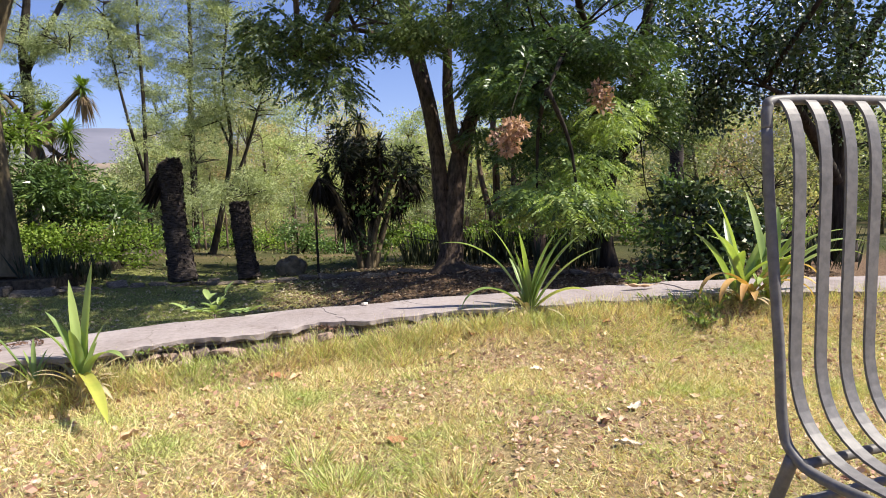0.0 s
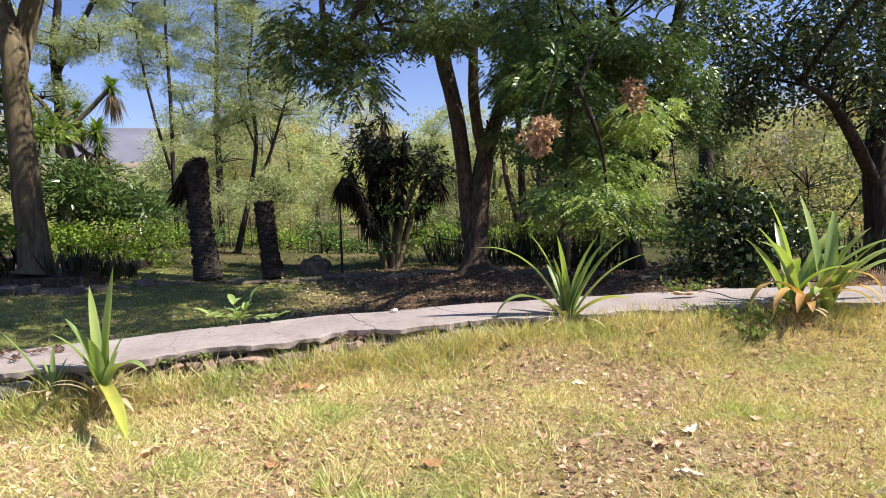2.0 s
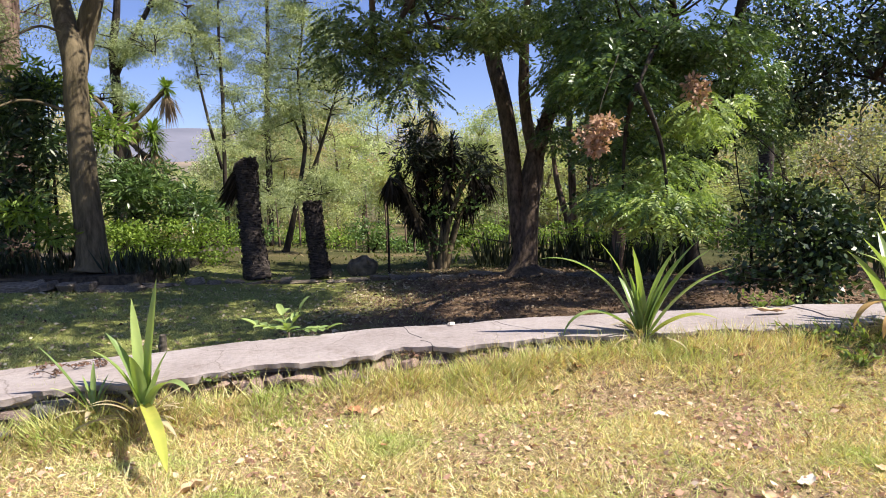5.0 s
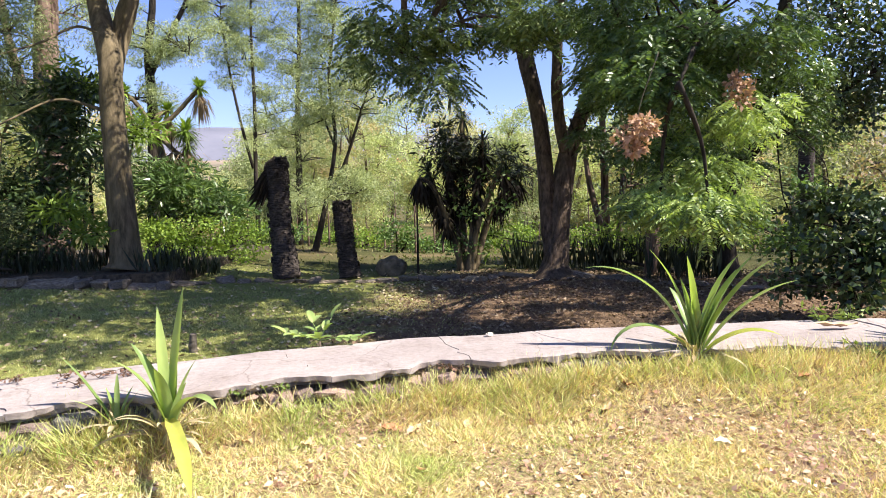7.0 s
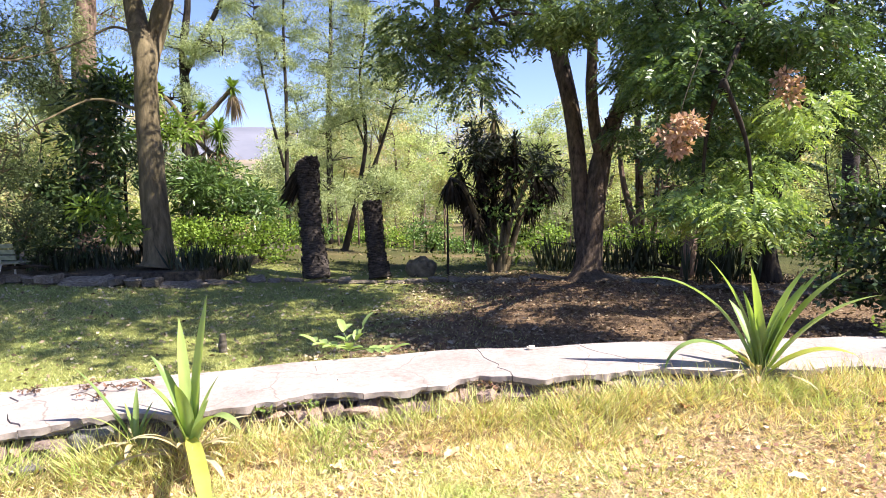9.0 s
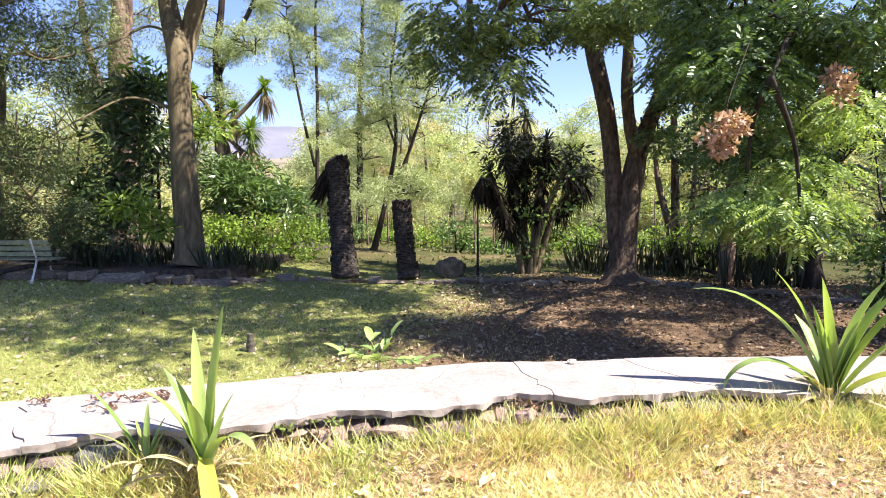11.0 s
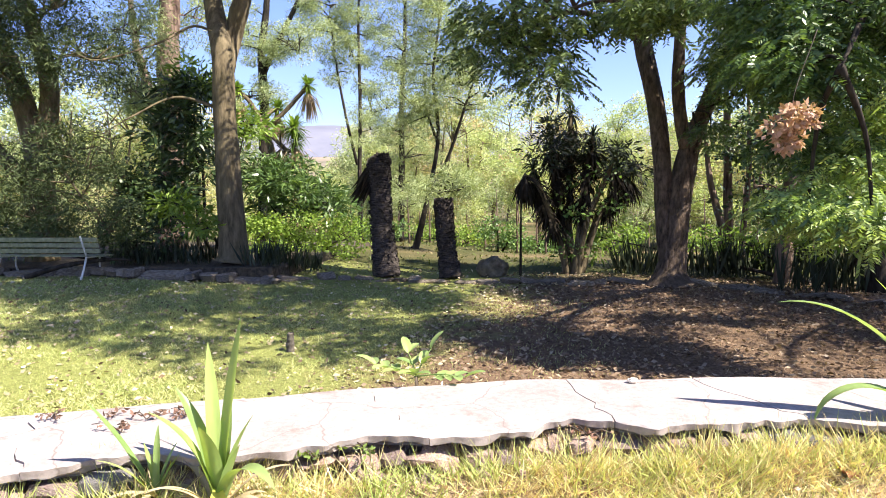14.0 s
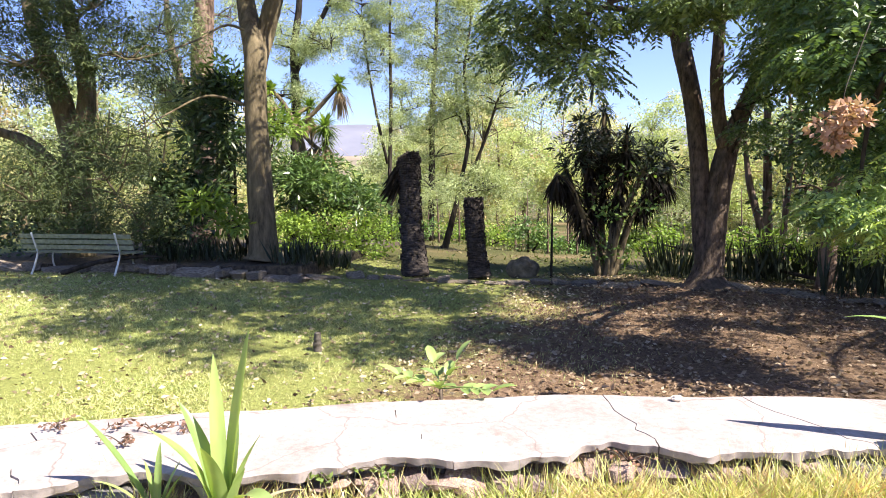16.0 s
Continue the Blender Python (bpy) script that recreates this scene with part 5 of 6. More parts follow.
pl1 = thing("strap_plant", (-1.17, 4.02, 0.045), "young strap-leaved plant with upright leaves at the lawn edge", "plant", "strap-leaved plants")
for az, rise, L, droop, w, tw in ((70, 82, 0.54, 4, 0.042, 0), (140, 84, 0.47, 3, 0.036, 0), (215, 80, 0.36, 50, 0.046, 0), (175, 82, 0.38, 40, 0.042, 0), (281, 86, 0.3, 34, 0.046, 0), (15, 78, 0.31, 22, 0.042, 0), (352, 76, 0.24, 20, 0.036, 0), (340, 72, 0.36, 118, 0.044, 0), (100, 80, 0.3, 20, 0.04, 0)):
    strap(pl1, az, rise, L, droop, w, M_STRAP, (0, 0, 0.0), twist=tw)
tube("crown_base", [(0, 0.01, -0.04), (0, 0, 0.0), (0, 0, 0.06)], [0.022, 0.021, 0.017], M_HUSK, pl1)
strap(pl1, 310, 6, 0.54, 38, 0.044, M_STRAP_YELLOW, (0, 0, 0.09), label="drooping yellowed leaf")
husk(pl1, 26, 0.2)
pl1b = thing("strap_sprout", (-1.34, 3.985, 0.09), "small strap-leaved offshoot beside the wall", "plant", "strap-leaved plants")
for az, rise, L, droop, w in ((215, 66, 0.33, 14, 0.032), (175, 80, 0.16, 12, 0.015), (60, 75, 0.16, 20, 0.018), (20, 70, 0.16, 25, 0.018), (110, 85, 0.2, 10, 0.018), (200, 70, 0.14, 30, 0.016), (230, 60, 0.2, 40, 0.016)):
    strap(pl1b, az, rise, L, droop, w, M_STRAP)
husk(pl1b, 8, 0.13)

pl2 = thing("strap_plant", (0.71, 4.97, 0.13), "spreading strap-leaved plant growing against the wall cap", "plant", "strap-leaved plants")
for az, rise, L, droop, w, tw in ((182, 70, 0.68, 84, 0.05, 0), (192, 56, 0.5, 150, 0.05, 0), (178, 80, 0.54, 34, 0.05, 0), (215, 88, 0.47, 14, 0.042, 0), (200, 82, 0.38, 10, 0.05, 0), (255, 86, 0.32, 10, 0.04, 0), (8, 80, 0.5, 30, 0.058, 0), (355, 74, 0.55, 30, 0.06, 0), (2, 68, 0.55, 36, 0.06, 0), (345, 60, 0.55, 46, 0.056, 0), (20, 72, 0.44, 20, 0.05, 0), (120, 74, 0.36, 40, 0.045, 0), (340, 80, 0.36, 15, 0.05, 0)):
    strap(pl2, az, rise, L, droop, w, M_STRAP, twist=tw)
strap(pl2, 350, 42, 0.34, 70, 0.056, M_STRAP_YELLOW, (0.02, -0.02, 0.04), label="low yellowed leaf")
husk(pl2, 26, 0.19)

pl3 = thing("strap_plant", (1.88, 5.08, 0.14), "large crowded strap-leaved plant with withered lower leaves", "plant", "strap-leaved plants")
for k, (az, rise, L, droop, w) in enumerate(((170, 84, 0.62, 20, 0.06), (120, 82, 0.64, 15, 0.06), (200, 70, 0.5, 40, 0.055), (60, 76, 0.6, 35, 0.06), (30, 64, 0.66, 50, 0.06), (10, 52, 0.75, 75, 0.055), (345, 60, 0.68, 60, 0.055), (320, 70, 0.5, 40, 0.055), (260, 76, 0.4, 60, 0.06), (230, 66, 0.34, 110, 0.055), (85, 70, 0.55, 30, 0.05), (0, 74, 0.52, 40, 0.06), (215, 80, 0.46, 50, 0.055), (285, 74, 0.42, 70, 0.055), (310, 66, 0.46, 80, 0.055), (335, 72, 0.5, 66, 0.055), (20, 66, 0.6, 85, 0.05), (150, 72, 0.5, 60, 0.05), (185, 78, 0.52, 34, 0.055), (355, 58, 0.62, 90, 0.05))):
    strap(pl3, az, rise, L, droop, w, M_STRAP, (0.16 * (k % 2), 0.05 * (k % 3), 0))
for az, rise, L, droop in ((200, 52, 0.46, 150), (222, 44, 0.44, 130), (238, 40, 0.36, 110), (0, 58, 0.5, 150), (330, 48, 0.45, 150), (350, 40, 0.4, 140), (250, 25, 0.3, 60)):
    strap(pl3, az, rise, L, droop, 0.042, M_STRAP_DRY, (0.05, 0, 0.05), label="withered orange-brown leaf")
husk(pl3, 22, 0.2)

# seedling with pinnate leaves behind the wall
SEED = (-0.985, 4.93)
seedling = thing("seedling", (*SEED, float(ground_z(*SEED))), "young pinnate-leaved seedling rising just behind the wall", "plant")
rise = 0.2 - float(ground_z(*SEED))
tube("stem", [(0, 0, 0), (0.03, 0.02, rise * 0.5), (0, 0, rise)], [0.014, 0.012, 0.006], M_TWIG, seedling)
for az, el, L, n in ((185, 12, 0.17, 6), (0, 4, 0.2, 7), (130, 35, 0.12, 4), (290, 20, 0.1, 4), (40, 58, 0.12, 3)):
    a, e = math.radians(az), math.radians(el)
    d = np.array([math.cos(a) * math.cos(e), math.sin(a) * math.cos(e), math.sin(e)])
    o = np.array([0, 0, rise])
    tube("leaf_stalk", [o, o + d * L * 0.5 + np.array([0, 0, 0.01]), o + d * L], [0.003, 0.0025, 0.0015], M_STRAP, seedling, n=8, sides=6)
    for k in range(n):
        f = 0.45 + 0.55 * (k // 2) / max(1, (n - 1) // 2)
        last = k == n - 1
        strap(seedling, az + (0 if last else 60 if k % 2 else -60), el * 0.6 + (25 if last else 10), 0.085 if last else 0.07, 25, 0.036, M_STRAP, o + d * L * f, 0, "leaflet")

# thin trunks crowding behind the three-stemmed tree
THK = (1.29, 21.11, -1.21)
tree("thicket_tree", THK, "cluster of thin pale and dark trunks in a shaded thicket", "tree",
     [([THK, (1.27, 21.14, -0.44), (1.22, 21.25, 1.03), (1.17, 21.39, 2.82), (1.08, 21.51, 4.45)], [0.16, 0.12, 0.11, 0.09, 0.03]),
      ([(1.12, 20.57, -1.21), (1.06, 20.61, -0.08), (0.76, 20.66, 1.19), (0.58, 20.76, 2.78)], [0.12, 0.1, 0.08, 0.03]),
      ([(1.66, 21.69, -1.22), (1.67, 21.75, -0.15), (1.78, 21.91, 1.52), (1.72, 22.07, 3.53)], [0.1, 0.08, 0.07, 0.03]),
      ([(2.26, 18.76, -1.21), (2.26, 18.77, -0.43), (2.30, 18.88, 0.70), (2.42, 18.62, 2.21)], [0.22, 0.18, 0.15, 0.05]),
      ([(4.03, 19.61, -1.21), (4.03, 19.64, -0.36), (4.25, 19.79, 0.94), (4.41, 19.41, 2.06)], [0.2, 0.16, 0.12, 0.05])],
     [((2.6, 21.6, 4.6), (2.2, 1.2, 1.4), 34), ((4.0, 21.0, 3.4), (1.1, 1.2, 1.2), 20), ((2.9, 21.2, 2.4), (1.5, 1.0, 0.9), 18), ((1.36, 20.90, 2.60), (0.95, 1.0, 0.95), 12), ((2.34, 19.05, 2.67), (0.85, 1.0, 0.85), 10), ((4.28, 19.39, 2.20), (0.85, 1.0, 0.71), 9), ((1.87, 19.84, 1.00), (0.90, 0.8, 0.45), 6)],
     M_LEAF_DARK, "broad", M_BARK_PINE, per=60, spread=0.4, size=0.12)

# low bushes on the ground beyond the terrace
LOW = [((-6.63, 27.13, -1.45), 25, 0.7, 1.5, M_LEAF_LAUREL), ((-9.45, 30.28, -1.52), 29, 1.2, 0.9, M_LEAF_BRIGHT), ((-5.50, 29.76, -1.70), 27, 1.3, 0.8, M_LEAF_LAUREL), ((-11.45, 26.20, -1.06), 26, 1.0, 1.0, M_LEAF_LAUREL), ((-2.27, 26.80, -1.47), 23, 1.2, 1.3, M_LEAF_BRIGHT), ((1.23, 27.18, -1.49), 22, 1.4, 1.2, M_LEAF_BRIGHT), ((3.70, 30.37, -1.76), 24, 1.6, 1.3, M_LEAF_LAUREL), ((7.07, 25.78, -1.40), 24, 1.5, 1.2, M_LEAF_BRIGHT), ((12.67, 29.01, -1.64), 27, 1.8, 1.3, M_LEAF_BRIGHT), ((-12.35, 33.38, -1.65), 33, 1.6, 1.1, M_LEAF_BRIGHT)]
for px, dist, w, h, leaf in LOW:
    c = np.asarray(px)
    z = float(ground_z(c[0], c[1]))
    shrub((c[0], c[1], z), [((c[0], c[1], z + h * 0.55), (w, 0.7 * w, h * 0.45), 12), ((c[0] + 0.6 * w, c[1] + 0.2, z + h * 0.4), (0.7 * w, 0.6 * w, h * 0.35), 8)], leaf, "broad", "low leafy bush on the ground below the terrace", 60, 0.3, 0.1)


# ---- small plants and litter on the wall ----
def creeper(at, n, reach, mat, label):
    t = thing("creeping_weed", at, label, "weed", "creeping weeds")
    for k in range(n):
        a = rng.random() * 6.28
        e = np.array([math.cos(a), math.sin(a) * 0.6, 0]) * reach * (0.5 + 0.6 * rng.random())
        tube("stem", [(0, 0, 0.004), e * 0.5 + np.array([0, 0, 0.022]), e + np.array([0, 0, 0.01])], [0.0018, 0.0016, 0.001], M_TWIG, t, n=8, sides=5)
        m = 9
        f = rng.random((m, 1))
        b = e * f + np.array([0, 0, 0.014]) * np.ones((m, 1))
        v, q = blades(b, rng.normal(size=(m, 3)) * np.array([1, 1, 0.5]), 0.02, 0.01, 0.2)
        part("leaves", mesh_of("leaves", v, q, mat), t)
    return t


# reddish-brown leaves stand in for purple-red shadows on the wall
M_WEED_SHADOW = leaf_material("weed_leaf_shadow", [(0.2, (0.09, 0.08, 0.05)), (0.6, (0.24, 0.13, 0.1)), (0.9, (0.42, 0.28, 0.18))], 0.25, 0.6, 0.2)
M_WEED_GREEN = leaf_material("weed_leaf_green", [(0.2, (0.1, 0.16, 0.04)), (0.8, (0.26, 0.33, 0.09))], 0.35, 0.5, 0.3)
for p, n, r, m in (((-1.587, 4.11, 0.2), 3, 0.13, M_WEED_SHADOW), ((-1.6, 4.22, 0.2), 3, 0.12, M_WEED_SHADOW), ((-1.9, 4.136, 0.2), 3, 0.07, M_WEED_SHADOW), ((-1.5, 4.28, 0.2), 3, 0.11, M_WEED_SHADOW), ((-1.72, 4.2, 0.2), 2, 0.11, M_WEED_SHADOW), ((-1.16, 4.22, 0.17), 5, 0.12, M_WEED_SHADOW), ((-1.05, 4.22, 0.16), 5, 0.11, M_WEED_GREEN), ((-0.87, 4.3, 0.16), 4, 0.1, M_WEED_GREEN), ((-0.3, 4.62, 0.16), 4, 0.1, M_WEED_SHADOW)):
    creeper(p, n, r, m, "low creeping weed on the wall, purple-red shadow put into its small leaves" if m is M_WEED_SHADOW else "small green weed sprouting at the wall's foot")
for p, n, h in (((1.44, 5.63, 0.19), 6, 0.08), ((1.58, 5.66, 0.19), 7, 0.1), ((1.4, 5.02, 0.14), 9, 0.09), ((1.55, 4.98, 0.13), 10, 0.11), ((1.68, 4.95, 0.13), 10, 0.1), ((1.6, 4.85, 0.1), 8, 0.07)):
    w = thing("wall_weed", p, "thin green weed growing on the wall's edge", "weed", "wall weeds")
    for k in range(n):
        a = rng.random() * 6.28
        top = np.array([math.cos(a) * 0.1, math.sin(a) * 0.06, h * (0.5 + 0.6 * rng.random())])
        tube("stem", [(0, 0, -0.02), top * 0.55 + np.array([0, 0, 0.015]), top], [0.002, 0.0016, 0.001], M_TWIG, w, n=6, sides=5)
        v, q = blades(top * rng.random((8, 1)), rng.normal(size=(8, 3)) + np.array([0, 0, 0.2]), 0.036, 0.016, 0.15)
        part("leaves", mesh_of("leaves", v, q, M_WEED_GREEN), w)


# fallen leaves lying singly on the lawn and the wall
def dry_leaf_mesh(seed, length, width, mat):
    n, v = 10, []
    for i in range(n + 1):
        f = i / n
        w = width * 0.5 * math.sin(math.pi * min(1, f * 0.93 + 0.05)) ** 0.8
        curl = 0.25 * length * (f - 0.5) ** 2 * (1 + 0.6 * math.sin(seed))
        for sg in (-1, -0.5, 0, 0.5, 1):
            v.append(((f - 0.5) * length, sg * w, curl + abs(sg) ** 1.5 * w * (0.45 + 0.3 * math.sin(seed * 2.3 + f * 3)) + 0.004 * math.sin(f * 17 + seed + sg * 2)))
    f = [[i * 5 + k, (i + 1) * 5 + k, (i + 1) * 5 + k + 1, i * 5 + k + 1] for i in range(n) for k in range(4)]
    return mesh_of("dry_leaf", v, f, mat, True)


def dry_leaf_material(name, a, b2):
    m, n, l, b = material(name, 0.75, 0.2)
    l.new(ramp(n, l, noise_node(n, l, 45, 5), [(0.3, a), (0.7, b2)]), b.inputs["Base Color"])
    bumped(n, l, b, noise_node(n, l, 90, 3), 0.3, 0.004)
    return m


M_DRY_BROWN = dry_leaf_material("leaf_brown_dry", (0.22, 0.1, 0.045), (0.42, 0.22, 0.11))
M_DRY_PALE = dry_leaf_material("leaf_pale_dry", (0.6, 0.5, 0.38), (0.8, 0.72, 0.6))
M_DRY_TAN = dry_leaf_material("leaf_tan_dry", (0.45, 0.29, 0.16), (0.62, 0.44, 0.28))
LEAVES = {m: [dry_leaf_mesh(k * 1.7, 0.09, 0.05, m) for k in range(3)] for m in (M_DRY_BROWN, M_DRY_PALE, M_DRY_TAN)}
WORDS = {M_DRY_BROWN: "curled brown dry leaf lying on the lawn", M_DRY_PALE: "bleached pale dry leaf lying on the grass", M_DRY_TAN: "tan dry leaf lying in the turf"}


def fallen(at, mat, scale, turn, lift=0.011):
    ob = part("dry_leaf", LEAVES[mat][int(turn * 7) % 3])
    z = lawn_z(at[0], at[1]) if at[1] < wall_front(at[0]) else 0.197
    ob.location = (at[0], at[1], float(z) + lift)
    ob.rotation_euler = (0.25 * math.sin(turn * 5), 0.2 * math.cos(turn * 3), turn)
    ob.scale = (scale * 0.8, scale * 0.8, scale * 0.8)
    return tagged(ob, WORDS[mat], "leaf", "fallen leaves")


for at, m, s, a in (((-0.47, 4.34), M_DRY_BROWN, 1.1, 0.3), ((-0.385, 4.34), M_DRY_TAN, 1.1, 1.2), ((-0.315, 4.4), M_DRY_PALE, 0.75, 2.1), ((0.98, 3.82), M_DRY_PALE, 1.0, 0.7), ((0.69, 4.37), M_DRY_PALE, 0.9, 0.1),
                    ((0.87, 3.49), M_DRY_PALE, 1.0, 2.7), ((0.855, 3.71), M_DRY_TAN, 1.1, 1.9), ((-0.77, 3.64), M_DRY_TAN, 1.3, 0.9), ((-0.2, 4.42), M_DRY_TAN, 0.8, 1.4), ((1.35, 4.5), M_DRY_TAN, 1.0, 2.0), ((1.1, 4.85), M_DRY_BROWN, 0.9, 0.5), ((0.92, 4.87), M_DRY_TAN, 1.1, 2.6),
                    ((-0.34, 3.57), M_DRY_BROWN, 1.0, 2.4), ((0.15, 3.6), M_DRY_BROWN, 1.0, 0.2), ((-0.95, 4.12), M_DRY_TAN, 1.1, 2.9), ((0.32, 4.6), M_DRY_TAN, 0.9, 1.0), ((-0.72, 4.15), M_DRY_TAN, 0.9, 0.0), ((0.4, 4.72), M_DRY_BROWN, 1.0, 1.6)):
    fallen(at, m, s, a)
for k in range(26):
    x = -2.6 + 5.6 * rng.random()
    y = float(wall_front(x)) - 0.15 - 2.0 * rng.random()
    fallen((x, y), (M_DRY_BROWN, M_DRY_TAN, M_DRY_BROWN, M_DRY_TAN, M_DRY_PALE)[k % 5], 0.4 + 0.45 * rng.random(), rng.random() * 6.28)
orange = part("dry_leaf", dry_leaf_mesh(0.5, 0.2, 0.05, M_DRY_TAN))
orange.location, orange.rotation_euler = tuple(np.add((1.43, 5.43, 0.2), (0, 0, 0.006))), (0, 0, 0.15)
tagged(orange, "long orange dry leaf lying on the wall cap", "leaf", "fallen leaves")
pebble = boulder("pebble", tuple(np.add((-0.2, 5.12, 0.197), (0, 0, -0.004))), (0.035, 0.03, 0.022), M_DRY_PALE, "small pale pebble at the back of the wall cap", "stone", 1.2)


# rubble showing under the broken lip of the cap
def rubble_line(out):
    return [(*offset_point(u, out), 0.0) for u in np.linspace(-3.4, 4.4, 160)]


lay_stones(wall, rubble_line(0.075), lambda x, y: 0.105, (0.06, 0.1, 0.034), 1.6, 0.8)
lay_stones(wall, rubble_line(0.035), lambda x, y: 0.055, (0.07, 0.1, 0.036), 1.8, 0.85)
lay_stones(wall, rubble_line(-0.005), lambda x, y: 0.01, (0.065, 0.08, 0.036), 2.0, 0.95)
# flat slate-grey blocks bedded under the cap where its lip has gone
for (x, y, z), size, turn in (((0.18, 4.9, 0.125), (0.2, 0.14, 0.06), 0.4), ((0.3, 4.98, 0.165), (0.16, 0.12, 0.045), 0.3), ((0.36, 4.9, 0.12), (0.15, 0.12, 0.05), 0.5), ((-1.5, 3.98, 0.115), (0.13, 0.1, 0.08), 0.6), ((-1.66, 3.83, 0.06), (0.22, 0.13, 0.06), 0.55)):
    ob = part("stone", SLATES[int(abs(x) * 50) % 3], wall)
    ob.location, ob.scale, ob.rotation_euler.z = Vector((x, y, z)) - wall.location, size, turn


# ---- grass ----
def grass_material(name, stops, patch_scale, green):
    m, n, l, b = material(name, 0.6, 0.25)
    col = ramp(n, l, island(n), stops)
    p = ramp(n, l, noise_node(n, l, patch_scale, 4), [(0.5, (0, 0, 0)), (0.62, (1, 1, 1))])
    col = mixed(n, l, p, col, mixed(n, l, 0.6, col, green))
    l.new(col, b.inputs["Base Color"])
    tr = n.new("ShaderNodeBsdfTranslucent")
    l.new(mixed(n, l, 1.0, col, (1.2, 1.15, 0.6), "MULTIPLY"), tr.inputs["Color"])
    mx = n.new("ShaderNodeMixShader")
    mx.inputs[0].default_value = 0.3
    l.new(b.outputs[0], mx.inputs[1])
    l.new(tr.outputs[0], mx.inputs[2])
    l.new(mx.outputs[0], n["Material Output"].inputs[0])
    return m


M_GRASS = grass_material("dry_grass", [(0.0, (0.24, 0.14, 0.08)), (0.14, (0.56, 0.4, 0.24)), (0.42, (0.86, 0.7, 0.42)), (0.6, (0.74, 0.68, 0.3)), (0.8, (0.42, 0.5, 0.15)), (1.0, (0.92, 0.85, 0.6))], 2.3, (0.36, 0.48, 0.12))
M_TUFT = grass_material("green_tuft", [(0.0, (0.42, 0.28, 0.15)), (0.25, (0.62, 0.5, 0.28)), (0.5, (0.4, 0.47, 0.14)), (0.75, (0.62, 0.62, 0.25)), (1.0, (0.88, 0.78, 0.5))], 1.9, (0.32, 0.46, 0.11))
M_GRASS_LOW = grass_material("shade_grass", [(0.0, (0.5, 0.43, 0.22)), (0.5, (0.4, 0.46, 0.17)), (1.0, (0.66, 0.62, 0.34))], 0.8, (0.36, 0.45, 0.15))
M_LITTER_PALE = leaf_material("leaf_litter_pale", [(0.1, (0.26, 0.2, 0.12)), (0.6, (0.44, 0.36, 0.24)), (1.0, (0.66, 0.58, 0.44))], 0.1, 0.8, 0.15, 0.2)
M_LITTER = leaf_material("leaf_litter", [(0.1, (0.08, 0.05, 0.034)), (0.5, (0.22, 0.15, 0.1)), (0.85, (0.36, 0.28, 0.2)), (1.0, (0.55, 0.47, 0.37))], 0.1, 0.8, 0.15, 0.2)


def lawn_grass(n, wide=False):
    if wide:                                     # a thinner scatter over the rest of the lawn
        x, d = -9 + 19 * rng.random(n), 0.1 + 8.0 * rng.random(n)
    else:
        x, d = -3.6 + 7.6 * rng.random(n), 0.02 + 3.3 * rng.random(n) ** 1.15
    y = wall_front(x) - d
    worn = np.array([noise.noise((a * 2.6, b * 2.6, 7.0)) for a, b in zip(x, y)])
    keep = worn + 0.42 * rng.normal(size=n) > -0.08
    if not wide:                                 # the dense turf thins out towards its rim
        rim = np.minimum(np.minimum(x + 3.6, 4.0 - x) / 0.9, (3.3 - d) / 0.9)
        keep &= rng.random(n) < np.clip(rim, 0, 1)
    x, y, d, worn = x[keep], y[keep], d[keep], worn[keep]
    m = len(x)
    tall = 1 + 0.5 * np.exp(-(d / 0.16) ** 2) + 0.5 * np.clip(worn, 0, 1)
    L = (0.018 + 0.036 * rng.random(m)) * tall
    up = 0.15 + 0.6 * rng.random(m) + 0.35 * (d < 0.25)
    dr = np.stack([rng.normal(size=m), rng.normal(size=m), up * 1.4], 1)
    b = np.stack([x, y, lawn_z(x, y) - 0.002], 1)
    v, f = blades(b, dr, L, (0.0036 if wide else 0.0018) + (0.0024 * rng.random(m) ** 2), 0.2, 0.3)
    ob = part("grass", mesh_of("grass", v, f, M_GRASS))
    tagged(ob, "short dry straw-coloured lawn grass with green patches", "grass", kind="stuff")


def tufts(spots):
    vs, fs, k = [], [], 0
    for x0, y0, n, r, L in spots:
        a, rr = rng.random(n) * 6.28, r * np.sqrt(rng.random(n))
        x, y = x0 + np.cos(a) * rr, y0 + np.sin(a) * rr
        b = np.stack([x, y, lawn_z(x, y) - 0.003], 1)
        dr = np.stack([np.cos(a) * 0.7 + rng.normal(size=n) * 0.4, np.sin(a) * 0.7 + rng.normal(size=n) * 0.4, 0.5 + rng.random(n)], 1)
        v, f = blades(b, dr, L * (0.5 + 0.8 * rng.random(n)), 0.0036, 0.25, 0.3)
        vs.append(v); fs.append(f + k); k += len(v)
    ob = part("grass_tufts", mesh_of("grass_tufts", np.vstack(vs), np.vstack(fs), M_TUFT))
    tagged(ob, "longer grass tufts at the wall's foot and round the plants", "grass", kind="stuff")


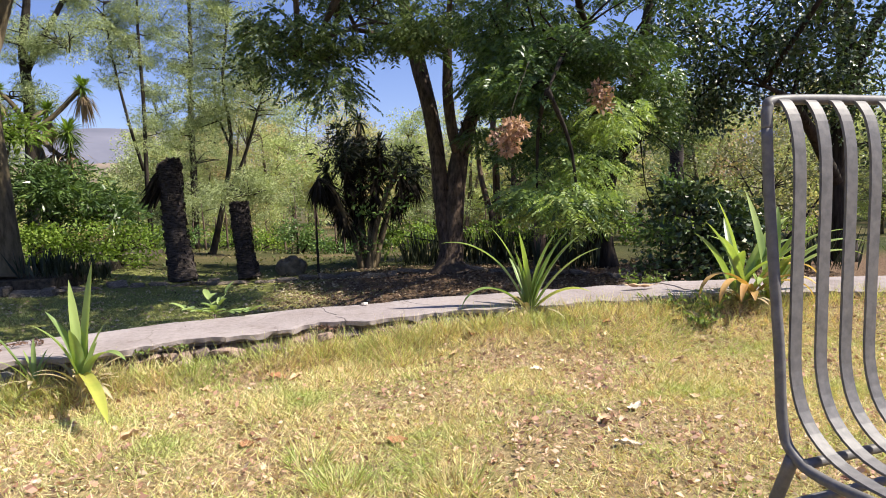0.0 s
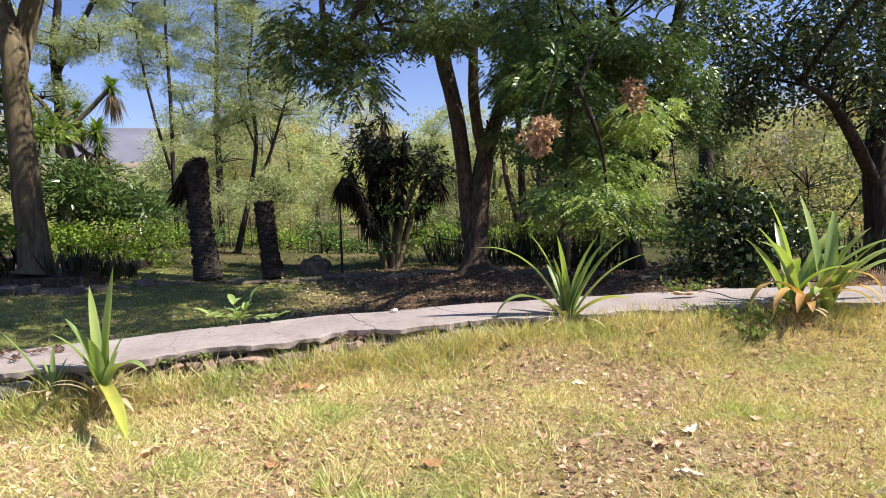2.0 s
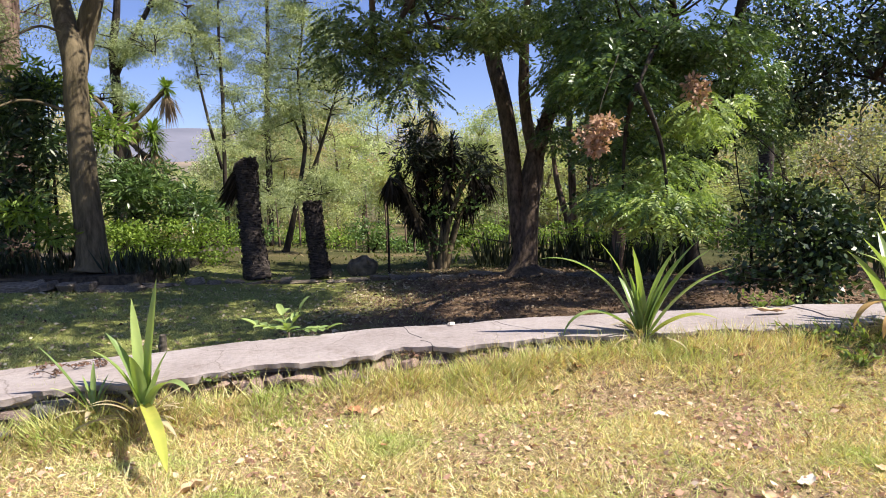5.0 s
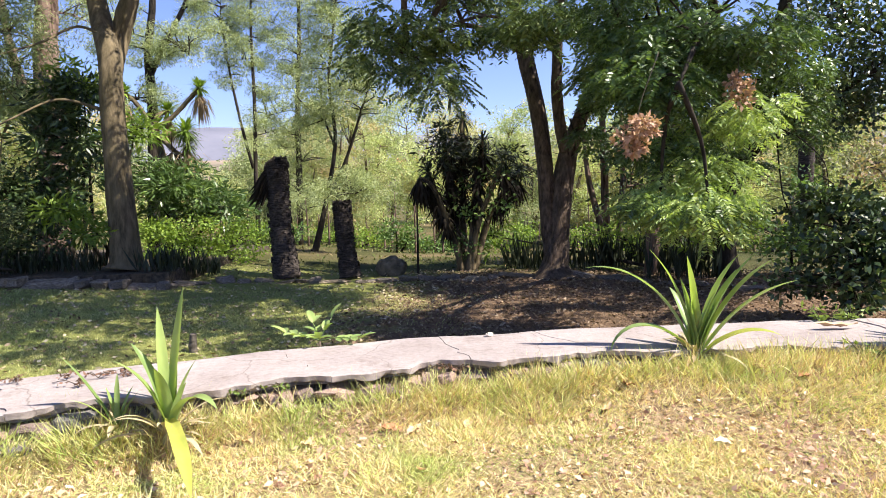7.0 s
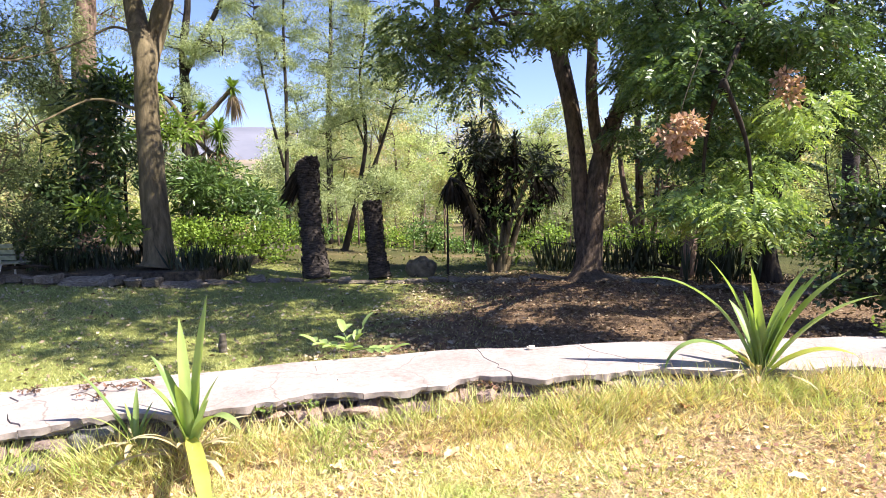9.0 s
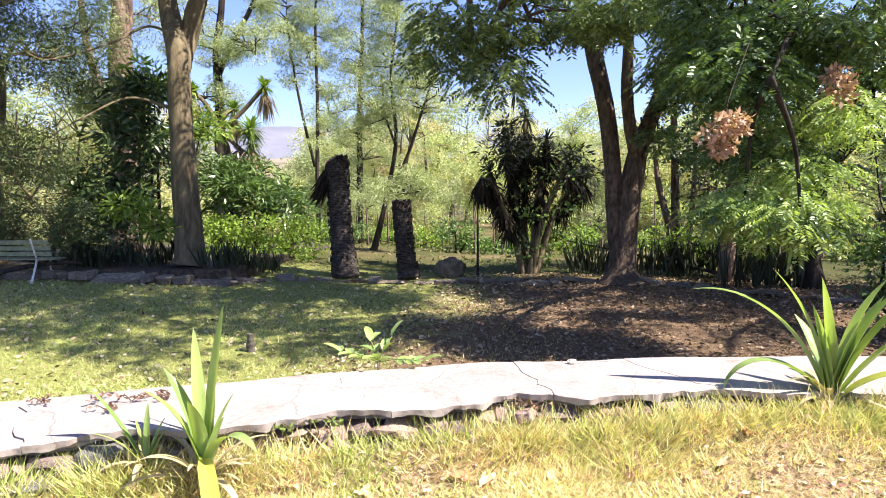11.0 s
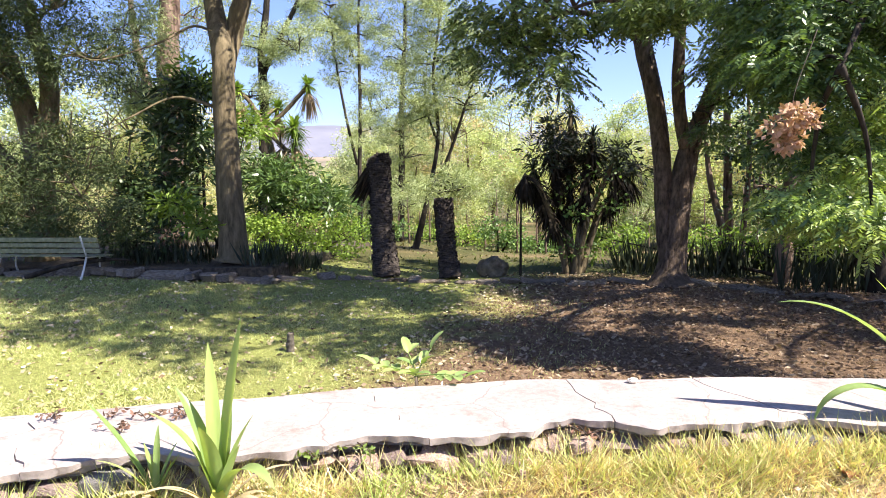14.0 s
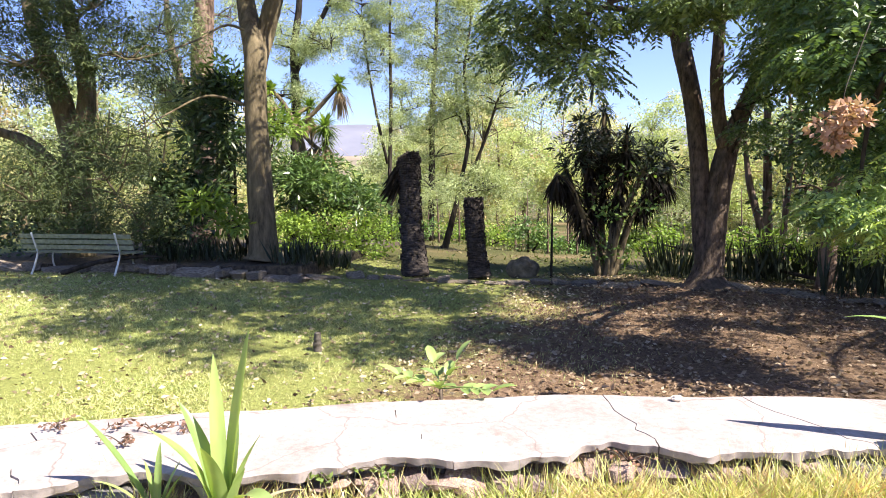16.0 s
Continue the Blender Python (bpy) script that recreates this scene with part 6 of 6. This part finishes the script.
def lower_grass(n):
    x, y = -16 + 17.5 * rng.random(n), 4.4 + 11 * rng.random(n) ** 1.3
    line = np.array([noise.noise((a * 0.5, b * 0.5, 2.0)) for a, b in zip(x, y)])
    keep = (x + 2.5 * line < -3.0 + 1.2 * rng.normal(size=n)) & (y > wall_front(x) + 0.45)
    x, y = x[keep], y[keep]
    m = len(x)
    b = np.stack([x, y, ground_z(x, y) - 0.02], 1)
    dr = rng.normal(size=(m, 3)) * np.array([1, 1, 0.3]) + np.array([0, 0, 0.8])
    v, f = blades(b, dr, 0.04 + 0.06 * rng.random(m), 0.009, 0.2, 0.35)
    ob = part("lower_grass", mesh_of("lower_grass", v, f, M_GRASS_LOW))
    tagged(ob, "short green grass of the lower lawn, thinning into bare earth", "grass", kind="stuff")


def litter(n):
    x, y = -15 + 23 * rng.random(n), 5.0 + 14 * rng.random(n)
    keep = (y > wall_front(x) + 0.5) & (rng.random(n) < np.where(x > -4, 1.0, 0.3))
    x, y = x[keep], y[keep]
    m = len(x)
    b = np.stack([x, y, ground_z(x, y) + 0.02 + 0.03 * rng.random(m)], 1)
    dr = rng.normal(size=(m, 3)) * np.array([1, 1, 0.25])
    s = 0.04 + 0.06 * rng.random(m)
    v, f = blades(b, dr, s, s * 0.5, 0.2)
    pale = (x < -3.2 + 0.8 * rng.normal(size=m)) & (rng.random(m) < 0.75)
    quads = v.reshape(-1, 4, 3)
    for own, mat, words in ((~pale, M_LITTER, "brown fallen leaves strewn over the bare earth"), (pale, M_LITTER_PALE, "pale bleached leaves scattered over the lower lawn")):
        k = int(own.sum())
        ob = part("leaf_litter", mesh_of("leaf_litter", quads[own], np.arange(4 * k).reshape(k, 4), mat))
        tagged(ob, words, "leaf litter", kind="stuff")


def fragments(n):
    """Crumbled leaf bits lying in the turf."""
    x = -3.0 + 6.5 * rng.random(n)
    y = wall_front(x) - 0.03 - 2.6 * rng.random(n)
    near = np.array([noise.noise((a * 2.6, b * 2.6, 7.0)) for a, b in zip(x, y)]) + 0.25 * rng.normal(size=n) < 0.05
    x, y = x[near], y[near]
    m = len(x)
    s = 0.009 + 0.026 * rng.random(m) ** 3
    dr = rng.normal(size=(m, 3)) * np.array([1, 1, 0.35])
    v, f = blades(np.stack([x, y, lawn_z(x, y) + 0.006 + 0.012 * rng.random(m)], 1), dr, s, s * 0.55, 0.2)
    ob = part("leaf_fragments", mesh_of("leaf_fragments", v, f, M_FRAGMENT))
    tagged(ob, "crumbled reddish-brown and pale leaf bits in the turf", "leaf litter", kind="stuff")


M_FRAGMENT = leaf_material("leaf_bits", [(0.05, (0.28, 0.15, 0.11)), (0.4, (0.52, 0.31, 0.22)), (0.8, (0.68, 0.47, 0.34)), (1.0, (0.78, 0.64, 0.5))], 0.1, 0.8, 0.15, 0.1)
fragments(36000)
lawn_grass(560000)
lawn_grass(130000, True)
tuft_spots = [(float(u), float(wall_front(u)) - 0.0 - 0.1 * rng.random(), int(30 + 60 * rng.random()), 0.08, 0.1) for u in np.linspace(-2.6, 3.4, 95) if rng.random() < 0.85]
tuft_spots += [(-1.24, 4.02, 260, 0.16, 0.12), (-1.45, 4.0, 260, 0.15, 0.12), (-1.65, 3.75, 200, 0.16, 0.1), (0.7, 4.9, 170, 0.16, 0.09), (1.85, 5.0, 260, 0.3, 0.1), (1.0, 4.8, 420, 0.22, 0.09), (1.3, 4.85, 300, 0.25, 0.09), (0.25, 4.4, 300, 0.2, 0.05), (-0.35, 3.9, 220, 0.16, 0.05), (0.5, 3.7, 260, 0.2, 0.05), (1.15, 4.2, 260, 0.22, 0.05), (0.05, 4.62, 260, 0.14, 0.12), (-0.2, 4.4, 260, 0.2, 0.06), (-1.7, 3.6, 300, 0.25, 0.07), (-0.75, 3.55, 240, 0.2, 0.05), (0.02, 3.3, 160, 0.08, 0.08), (0.35, 3.25, 160, 0.08, 0.09), (-0.1, 3.45, 130, 0.07, 0.08)]
tuft_spots += [(float(u), float(wall_front(u)) - 0.02 - 0.05 * rng.random(), int(35 + 45 * rng.random()), 0.06, 0.11) for u in np.linspace(-2.4, 0.3, 64) if rng.random() < 0.7]
tufts(tuft_spots)
def ground_cover(n):
    """Low leafy growth and litter on the ground beyond the terrace."""
    x, y = -26 + 40 * rng.random(n), 19.0 + 20 * rng.random(n)
    thick = np.array([noise.noise((a * 0.35, b * 0.35, 11.0)) for a, b in zip(x, y)])
    keep = thick + 0.25 * rng.normal(size=n) > 0.02
    x, y = x[keep], y[keep]
    m = len(x)
    dr = rng.normal(size=(m, 3)) * np.array([1, 1, 0.5]) + np.array([0, 0, 0.7])
    s = 0.07 + 0.13 * rng.random(m)
    v, f = blades(np.stack([x, y, ground_z(x, y) - 0.02], 1), dr, s, s * 0.35, 0.2)
    ob = part("ground_cover", mesh_of("ground_cover", v, f, M_COVER))
    tagged(ob, "low green and brown growth covering the ground below the terrace", "undergrowth", kind="stuff")


M_COVER = leaf_material("cover_leaf", [(0.15, (0.05, 0.07, 0.025)), (0.5, (0.13, 0.16, 0.05)), (0.8, (0.24, 0.19, 0.1)), (1.0, (0.36, 0.36, 0.14))], 0.25, 0.6, 0.2, 0.4)
ground_cover(17000)
lower_grass(240000)
litter(38000)
